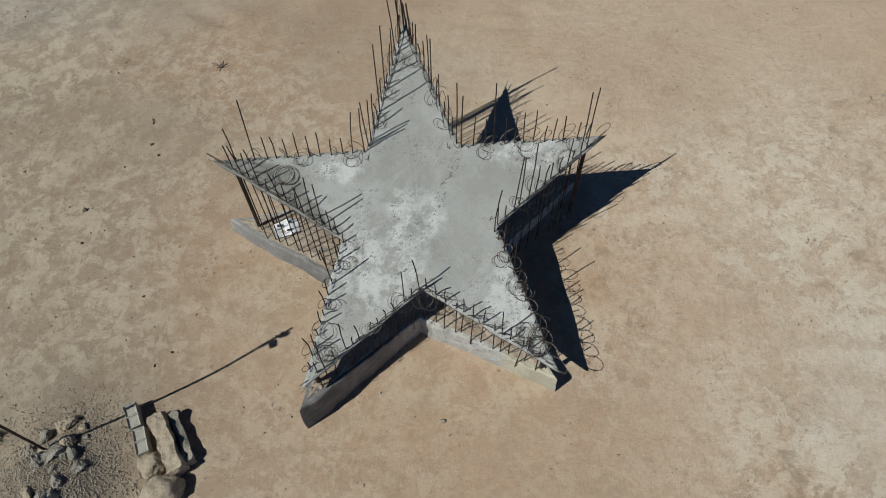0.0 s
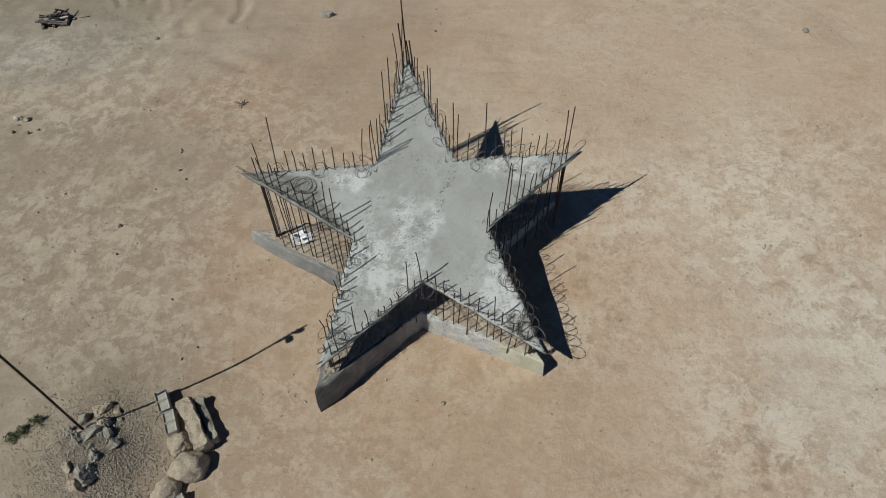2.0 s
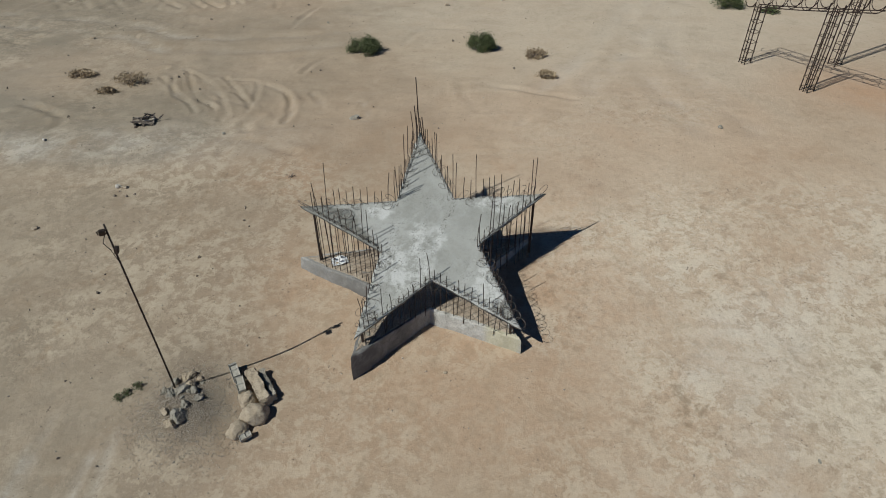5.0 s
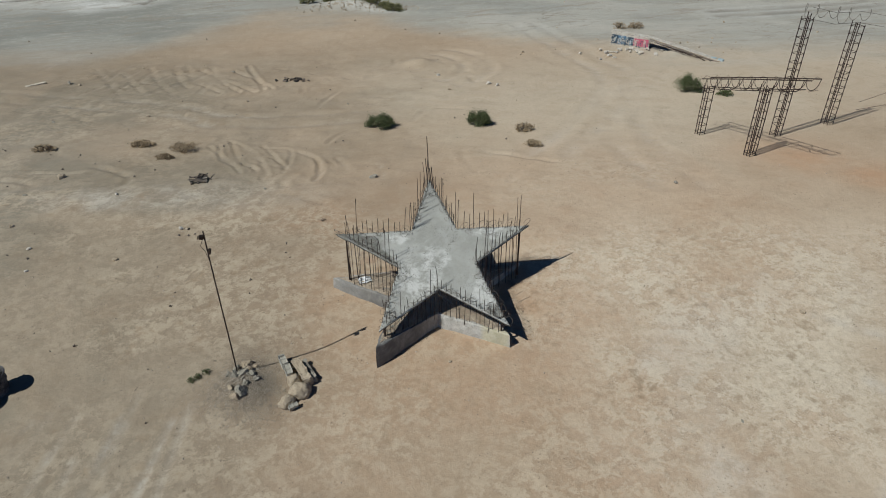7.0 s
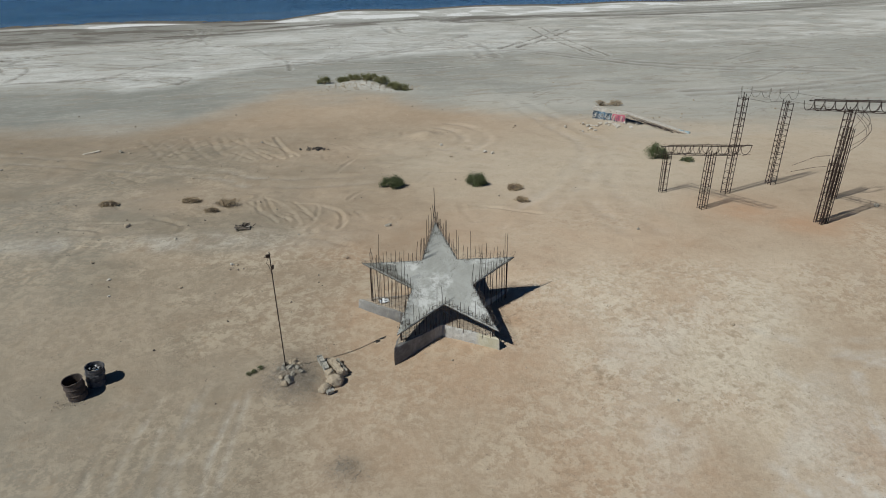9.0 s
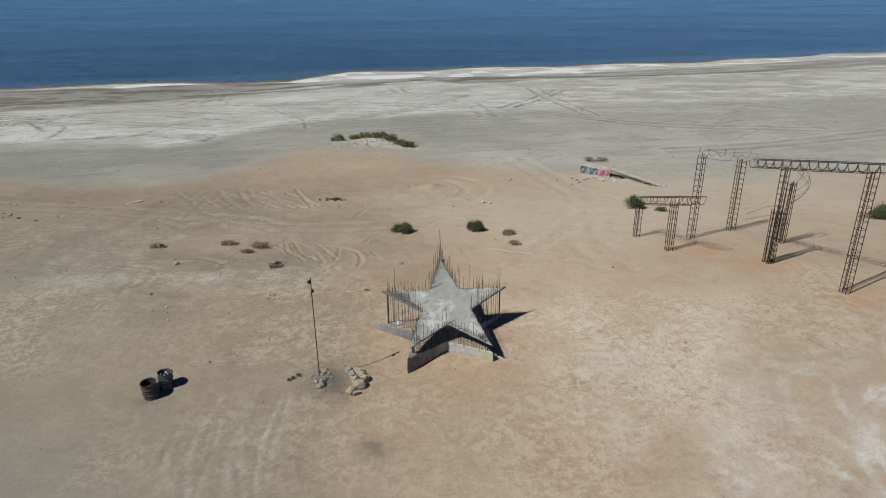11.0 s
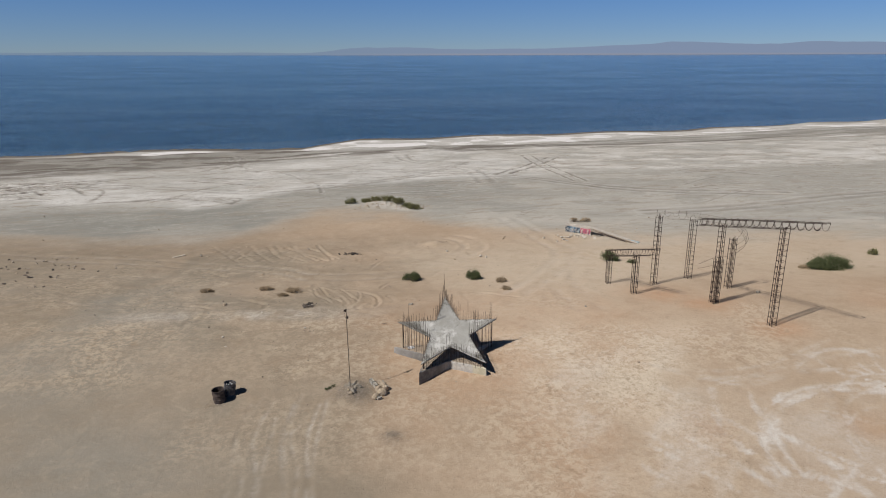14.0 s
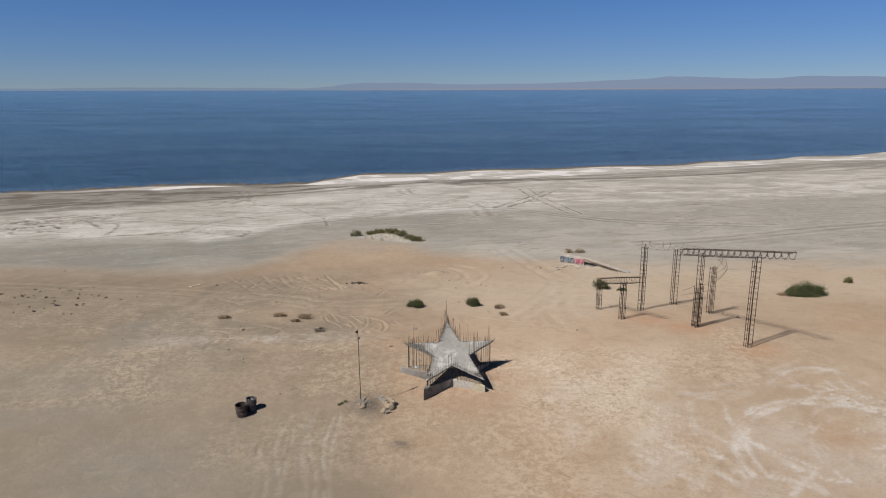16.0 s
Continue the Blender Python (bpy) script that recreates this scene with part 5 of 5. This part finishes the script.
def truss(a, b, depth, width, label, waves, lower=0.9):
    """A beam of rebar: four chords, ties, and a bar bent in waves on each side."""
    a, b = Vector(a), Vector(b)
    ob = thing("rebar_truss", a, label, "rebar truss", "rebar trusses")
    way = b - a
    side = way.cross(Vector((0, 0, 1))).normalized() * width / 2
    up = Vector((0, 0, depth))
    for s in (-1, 1):
        part("chord", tube_bm([s * side, way * 0.4 + s * side + Vector((0, 0, -0.03)), way * lower + s * side], 0.016, 5), REBAR, ob)
        part("chord", tube_bm([s * side + up, way * 0.5 + s * side + up + Vector((0, 0, 0.02)), way + s * side + up], 0.021, 5), REBAR, ob)
        n, r = waves * 12, random.Random(waves + s)
        drop = [r.uniform(0.95, 1.12) for _ in range(waves + 1)]
        lag = 0.5 / waves if s > 0 else 0.0
        pts = [way * (i / n - lag) + s * side * 0.96 + up * (1.0 - drop[i // 12] * math.sqrt(max(0.0, 1 - (2 * (i % 12) / 12 - 1) ** 2))) for i in range(n + 1)]
        part("bent_bar", tube_bm(pts, 0.013, 4), REBAR, ob)
    for i in range(waves + 1):
        p = way * (i / waves)
        part("tie", tube_bm([p - side + up * 0.95, p + up * 1.3, p + side + up * 0.95], 0.007, 4), REBAR, ob)
        part("tie", tube_bm([p - side, p + side], 0.006, 4), REBAR, ob)
    return ob


C0, D0 = Vector((15.08, 12.64, 5.3)), Vector((16.9, 9.25, 6.0))
truss(C0.lerp(D0, -0.40), C0.lerp(D0, 1.56), 0.36, 0.36, "long rusty rebar truss with wavy web bars on two towers", 18, 0.73)
A0, B0 = Vector((10.05, 16.97, 2.24)), Vector((11.05, 14.58, 2.97))
truss(A0.lerp(B0, -0.12), A0.lerp(B0, 1.66), 0.36, 0.44, "short rusty rebar truss with wavy web bars on low cages", 9)

coil = thing("wire_coil", (12.93, 16.7, 4.9), "loose loops of barbed wire strung between two rebar towers", "barbed wire")
A1, B1 = Vector((12.93, 16.7, 5.05)), Vector((15.53, 18.0, 4.6))
A1o = A1 - Vector((12.93, 16.7, 4.9))
span = B1 - A1
wire("loops", [A1o + span * (-0.15 + 1.35 * i / 120) + 0.3 * Vector((0.4 * math.cos(i * 0.33), 0.2, math.sin(i * 0.33))) * (0.7 + 0.4 * math.sin(i * 0.11)) for i in range(121)], coil, 0.008, 0.02)
for dz in (0.18, -0.22):
    part("strand", tube_bm([A1o + Vector((0, 0, dz)), A1o + span * 0.5 + Vector((0, 0, dz - 0.12)), A1o + span + Vector((0, 0, dz)), A1o + span * 1.9 + Vector((-0.4, -1.2, dz + 0.1))], 0.008, 4), WIRE, coil)
hoops = thing("wire_hoops", (17.2, 15.7, 3.5), "bent rebar hoops hanging from a tower's head", "rebar")
for k in range(5):
    pts = [Vector((0.15 + 0.55 * math.sin(a) * (1 + 0.1 * k), 0.25 * math.cos(a * 0.7 + k), 0.75 - 1.5 * a / math.pi + 0.12 * k)) for a in (math.pi * i / 14 for i in range(15))]
    part("hoop", tube_bm([pose(0, 0, 0, 0, 0, -25 + 14 * k) @ p for p in pts], 0.009, 4), REBAR, hoops)
for k in range(2):
    part("loose_rod", tube_bm([(0, 0, -0.9 - 0.5 * k), (-0.9, 0.4, -1.15 - 0.5 * k), (-1.7, 0.7, -1.65 - 0.3 * k)], 0.009, 4), REBAR, hoops)


# ---- ruined slab with spray paint ----
def ruin():
    a, b, c = Vector((10.0, 33.0, 0)), Vector((12.05, 31.9, 0)), Vector((15.2, 28.9, 0))
    ob = thing("concrete_ruin", (a.x, a.y, ground_z(a.x, a.y)), "collapsed bleached concrete slab with spray-painted end wall", "ruin")
    o = Vector((a.x, a.y, ground_z(a.x, a.y)))
    back = Vector((0.25, 0.42, 0))
    h = 0.80

    def prism(front, rear, z_top, z_low, name, mat, label=""):
        vs = []
        for line, tops, lows in ((front, z_top, z_low), (rear, z_top, z_low)):
            for p, t, w in zip(line, tops, lows):
                vs += [Vector((p.x, p.y, w)), Vector((p.x, p.y, t))]
        n = len(front) * 2
        faces = []
        for i in range(len(front) - 1):
            f, g = 2 * i, n + 2 * i
            faces += [(f, f + 2, f + 3, f + 1), (g + 2, g, g + 1, g + 3), (f + 1, f + 3, g + 3, g + 1), (f + 2, f, g, g + 2)]
        e = n - 2
        faces += [(0, 1, n + 1, n), (e, n + e, n + e + 1, e + 1)]
        me = mesh_of(name, vs, faces, mat, ob, label)
        return me

    A, B, C = a - o, b - o, c - o
    A.z = B.z = C.z = 0
    D = A.lerp(B, 0.02)
    wall = prism([D, B], [D + back * 0.25, B + back * 0.25], [h - 0.085, h * 0.70], [-0.4, -0.4], "end_wall", WHITE_CONCRETE, "bleached wall covered in spray paint")
    mid = B.lerp(C, 0.5)
    prism([A, B, mid, C], [A + back, B + back, mid + back, C + back], [h, h * 0.80, h * 0.48, 0.12], [h - 0.08, h * 0.80 - 0.09, h * 0.48 - 0.09, 0.03], "roof_slab", WHITE_CONCRETE, "tilted bleached concrete slab")
    front = (B - A).normalized()
    out = Vector((front.y, -front.x, 0)) * 0.012
    r = random.Random(3)
    length = (B - A).length
    turn = Matrix.Rotation(math.atan2(front.y, front.x), 4, "Z")
    for u0, u1, m in ((0.03, 0.2, NAVY), (0.2, 0.40, BLUE), (0.40, 0.60, NAVY), (0.60, 0.98, PINK)):
        u, hh = (u0 + u1) / 2, 0.52 - 0.16 * u0
        p = part("paint_patch", box_bm(((u1 - u0) * length, 0.012, hh), 0.0), m, wall)
        p.matrix_basis = Matrix.Translation(A + (B - A) * u + out + Vector((0, 0, 0.09 + hh / 2))) @ turn
    for k in range(46):
        u = 0.03 + 0.94 * (k + 0.5) / 46
        m = r.choice((WHITE_CONCRETE, PALE_BLUE, NAVY)) if u < 0.6 else r.choice((WHITE_CONCRETE, PINK, PINK, NAVY))
        w, hh = r.uniform(0.04, 0.09), r.uniform(0.14, 0.38)
        bm = bmesh.new()
        zz = r.uniform(0.22, 0.48) - 0.12 * u
        stroke = [Vector((w * math.cos(t) * (1 + 0.3 * math.sin(2 * t + k)), 0, hh * 0.5 * math.sin(t) * (1 + 0.25 * math.sin(3 * t + k)))) for t in (r.uniform(4, 6.2) * i / 14 for i in range(14))]
        tube(bm, stroke, 0.022, 4)
        p = part("paint_stroke", bm, m, wall)
        p.matrix_basis = Matrix.Translation(A + (B - A) * u + out * 1.8 + Vector((0, 0, zz))) @ turn @ Matrix.Diagonal((1, 0.3, 1, 1))
    for k, drop in enumerate((0.03, 0.14, 0.24)):
        line = []
        for i in range(13):
            q = B.lerp(C, i / 12) + out * (2.0 + k)
            line.append(q + Vector((0, 0, max(0.03, h * (0.80 - 0.66 * i / 12) - drop * (1 - 0.6 * i / 12) + 0.012 * math.sin(i * 2.3 + k)))))
        part("slab_layer", tube_bm(line, 0.032 - 0.006 * k, 5), DARK_WOOD if k % 2 else FILL, ob, "crumbling dark edge of the slab")
    for k in range(5):
        u = 0.05 + 0.2 * k
        q = B.lerp(C, u)
        part("rebar_end", tube_bm([q + Vector((0, 0, 0.5 - 0.45 * u)), q.lerp(C, 0.5) - Vector((0.2, 0.3, 0)) + Vector((0, 0, 0.3 - 0.3 * u))], 0.02, 4), REBAR, ob)
    bm = bmesh.new()
    for q, w in ((mid.lerp(C, 0.8), 0.26), (C, 0.3)):
        bmesh.ops.create_cube(bm, size=1, matrix=Matrix.Translation((q.x + 0.15, q.y + 0.25, ground_z(o.x + q.x, o.y + q.y) - o.z + 0.06)) @ Matrix.Rotation(-0.75, 4, "Z") @ Matrix.Diagonal((w, 0.2, 0.12, 1)))
    for v in bm.verts:
        v.co += 0.05 * noise.noise_vector(v.co * 4)
    part("fallen_corner", bm, PALE_BLUE, ob, "pale blue painted lumps of concrete at the low end")
    return ob


ruin()
r = random.Random(21)
for k in range(30):
    x, y = 10.6 + r.gauss(0, 1.7), 31.7 + r.gauss(0, 0.6)
    rock("rubble_piece", (x, y), (r.uniform(0.08, 0.25), r.uniform(0.06, 0.16), r.uniform(0.05, 0.12)), 200 + k, WHITE_CONCRETE, "pale broken concrete on the sand by the ruin", "rubble", r.uniform(0, 180), detail=2, group="rubble by the ruin")
for k in range(70):
    x, y = r.gauss(-32, 3.6), r.gauss(23, 1.9)
    rock("stone", (x, y), (r.uniform(0.05, 0.17), r.uniform(0.05, 0.13), r.uniform(0.04, 0.10)), 300 + k, r.choice((GRAVEL, DARK_WOOD, TAN_ROCK)), "dark stone half sunk in the sand", "stone", r.uniform(0, 180), detail=2, group="stones on the sand")
for k, (x, y, s) in enumerate(((-2.6, 13.4, 0.16), (7.6, 12.2, 0.09), (18.6, 14.6, 0.16), (-0.0, 4.1, 0.05), (2.2, 25.4, 0.18), (2.6, 25.0, 0.14), (-0.4, 27.5, 0.16), (0.2, 24.3, 0.12), (-8.2, 9.97, 0.11), (-9.6, 8.4, 0.08), (-13.5, 21, 0.12), (-13.9, 14.0, 0.2), (8.8, 5.5, 0.1), (19.2, 3.2, 0.07), (6.1, 2.2, 0.05), (-11.9, 7.9, 0.07), (-15.7, 17.0, 0.14), (-20.2, 27.3, 0.15), (-19.6, 27.1, 0.1), (-6.2, 12.6, 0.07), (-8.0, 9.95, 0.08), (-13.6, 10.3, 0.1), (-12.4, 9.0, 0.08), (-14.4, 12.5, 0.09), (-11.2, 12.4, 0.08), (-17.5, 20.4, 0.1), (-9.6, 23.3, 0.1), (-4.6, 22.4, 0.09), (-12.0, 29.5, 0.12))):
    rock("stone", (x, y), (s, s * 0.75, s * 0.55), 400 + k, r.choice((GREY_ROCK, TAN_ROCK, WHITE_CONCRETE)), "lone stone on the open sand", "stone", r.uniform(0, 180), detail=2, group="stones on the sand")


# ---- scraps ----
def pallet(x, y, turn):
    ob = thing("broken_crate", (x, y, ground_z(x, y)), "broken weathered wooden crate half buried in sand", "crate", turn=turn)
    r = random.Random(5)
    for k in range(6):
        b = part("slat", box_bm((0.85, 0.09, 0.025), 0.004), DARK_WOOD if k != 2 else WOOD, ob)
        b.matrix_basis = pose(r.gauss(0, 0.05), -0.28 + 0.11 * k, 0.1 + 0.03 * r.random(), r.gauss(0, 8), r.gauss(0, 6), r.gauss(0, 9))
    for k in range(3):
        b = part("bearer", box_bm((0.08, 0.7, 0.08), 0.006), DARK_WOOD, ob)
        b.matrix_basis = pose(-0.38 + 0.38 * k, 0, 0.04, 0, 0, r.gauss(0, 5))
    for k in range(14):
        b = part("splinter", box_bm((r.uniform(0.12, 0.3), 0.05, 0.03), 0.004), CHAR if k % 3 else DARK_WOOD, ob)
        b.matrix_basis = pose(r.gauss(0.1, 0.25), r.gauss(0.1, 0.2), 0.16, r.gauss(0, 20), r.gauss(0, 20), r.uniform(0, 180))
    return ob


pallet(-8.70, 13.30, 15).scale = (0.7, 0.62, 1.0)
plank = part("plank", box_bm((1.0, 0.2, 0.06), 0.01, 0.01, 3), WOOD)
plank.matrix_basis = pose(-21.9, 27.1, ground_z(-21.9, 27.1) + 0.05, 4, -3, 38)
tagged(plank, "pale bleached plank lying on the sand", "plank")
r = random.Random(31)
twig = thing("dry_twig", (-3.88, 10.2, ground_z(-3.88, 10.2)), "small dark dry twig on the sand", "twig")
for k in range(6):
    a = r.uniform(0, 6.28)
    part("sprig", tube_bm([(0, 0, 0.02), (0.07 * math.cos(a), 0.07 * math.sin(a), 0.05), (0.16 * math.cos(a + 0.4), 0.12 * math.sin(a + 0.4), 0.04 + 0.03 * r.random())], 0.011, 4, 0.5), DARK_WOOD, twig)
for k in range(18):
    x, y = -7.95 + r.gauss(0, 0.55), 27.3 + r.gauss(0, 0.4)
    ob = part("charred_scrap", box_bm((r.uniform(0.1, 0.3), r.uniform(0.06, 0.16), 0.08), 0.01, 0.03, 2, k), DARK_WOOD if k % 3 else CHAR)
    ob.matrix_basis = pose(x, y, ground_z(x, y) + 0.04, r.gauss(0, 10), r.gauss(0, 10), r.uniform(0, 180))
    tagged(ob, "charred wood scrap on the sand", "scrap", "charred scraps")


# ---- plants ----
def bush(name, x, y, rx, ry, h, leaf, count, size, seed, label, group="", spread=0.55):
    """Stems from one root and a crown of many small leaf blades in uneven clumps."""
    ob = thing(name, (x, y, ground_z(x, y)), label, "shrub", group)
    r = random.Random(seed)
    stems, clumps = bmesh.new(), []
    for k in range(14):
        a, q = r.uniform(0, 6.28), r.uniform(0.35, 0.95)
        end = Vector((rx * q * math.cos(a), ry * q * math.sin(a), h * (0.35 + 0.6 * (1 - q * q)) * r.uniform(0.75, 1.1)))
        tube(stems, [(0.12 * end.x, 0.12 * end.y, -0.05), end * 0.5 + Vector((0, 0, 0.08 * h)), end], 0.012 * (1 + h), 4, 0.4)
        clumps.append((end, r.uniform(0.22, 0.42)))
    for k in range(16):
        a, q = r.uniform(0, 6.28), math.sqrt(r.random())
        clumps.append((Vector((rx * q * math.cos(a), ry * q * math.sin(a), h * r.uniform(0.15, 0.85) * (1 - 0.6 * q * q))), r.uniform(0.2, 0.36)))
    part("stems", stems, STEM, ob)
    verts, faces = [], []
    for i in range(count):
        c, cr = clumps[r.randrange(len(clumps))]
        p = c + Vector((r.gauss(0, cr * rx * spread), r.gauss(0, cr * ry * spread), r.gauss(0, cr * h * 0.5)))
        p.z = max(p.z, 0.02)
        way = Vector((r.gauss(0, 1) + p.x, r.gauss(0, 1) + p.y, abs(r.gauss(0.5, 0.8)))).normalized()
        s = way.orthogonal().normalized()
        s = (Matrix.Rotation(r.uniform(0, 6.28), 3, way) @ s) * size * r.uniform(0.2, 0.4)
        l = way * size * r.uniform(0.7, 1.5)
        k = len(verts)
        verts += [p - s * 0.5, p + l * 0.5 + s, p + l, p + l * 0.5 - s]
        faces += [(k, k + 1, k + 2, k + 3)]
    mesh_of("crown", verts, faces, leaf, ob)
    return ob


bush("green_bush", -2.80, 18.9, 0.52, 0.42, 0.50, LEAF, 5200, 0.05, 1, "low rounded dark green desert bush on sand")
bush("green_bush", 1.40, 18.9, 0.44, 0.38, 0.56, LEAF, 5200, 0.05, 2, "low rounded dark green desert bush on sand")
bush("green_bush", 11.60, 23.3, 0.58, 0.45, 0.66, LEAF, 5600, 0.05, 3, "dark green desert bush behind the rebar cages")
bush("green_bush", 13.03, 22.4, 0.32, 0.22, 0.22, LEAF, 700, 0.06, 4, "very small green shrub on sand")
bush("green_bush", 26.3, 20.6, 1.3, 0.75, 0.78, LEAF, 15000, 0.055, 5, "wide spreading dark green bush on sand")
bush("green_bush", 25.4, 20.3, 0.75, 0.55, 0.6, LEAF, 5600, 0.055, 15, "dark green bush grown into a wider one")
bush("olive_bush", 31.8, 24.5, 0.3, 0.26, 0.42, LEAF_PALE, 800, 0.08, 6, "small olive green shrub on sand")
bush("dry_bush", 24.5, 20.4, 0.4, 0.25, 0.2, LEAF_DRY, 500, 0.07, 7, "low dry brown shrub on sand")
r = random.Random(77)
for k, (x, y, w, h) in enumerate(((-11.1, 48.7, 0.6, 0.45), (-9.3, 48.6, 0.6, 0.45), (-8.4, 48.3, 0.65, 0.55), (-7.5, 47.9, 0.6, 0.5), (-6.6, 47.5, 0.6, 0.42), (-5.7, 47.0, 0.6, 0.45), (-4.6, 46.2, 0.55, 0.36), (-3.8, 45.6, 0.65, 0.42))):
    bush("olive_bush", x, y, w, 0.45, 1.25 * h, LEAF_PALE, 1500, 0.085, 40 + k, "olive green shrub in a row on a pale sand bank", "shrubs on the bank")
for k, (x, y, w, h) in enumerate(((3.2, 18.0, 0.36, 0.26), (3.35, 16.2, 0.3, 0.2), (-10.3, 16.5, 0.55, 0.32), (-12.25, 17.2, 0.42, 0.2), (-10.8, 15.7, 0.28, 0.18), (-16.0, 16.85, 0.4, 0.2), (11.8, 38.4, 0.5, 0.4), (12.9, 38.3, 0.5, 0.4))):
    bush("dry_bush", x, y, w, w * 0.6, h, LEAF_DRY, 700, 0.065, 60 + k, "dry straw-brown desert shrub on sand", "dry shrubs")
for k, (x, y, w) in enumerate(((-5.65, 3.92, 0.11), (-5.82, 3.78, 0.09), (-5.95, 3.68, 0.10))):
    bush("weed", x, y, w, w * 0.8, 0.09, LEAF, 220, 0.025, 80 + k, "tiny olive weed on the sand by the gravel", "weeds")
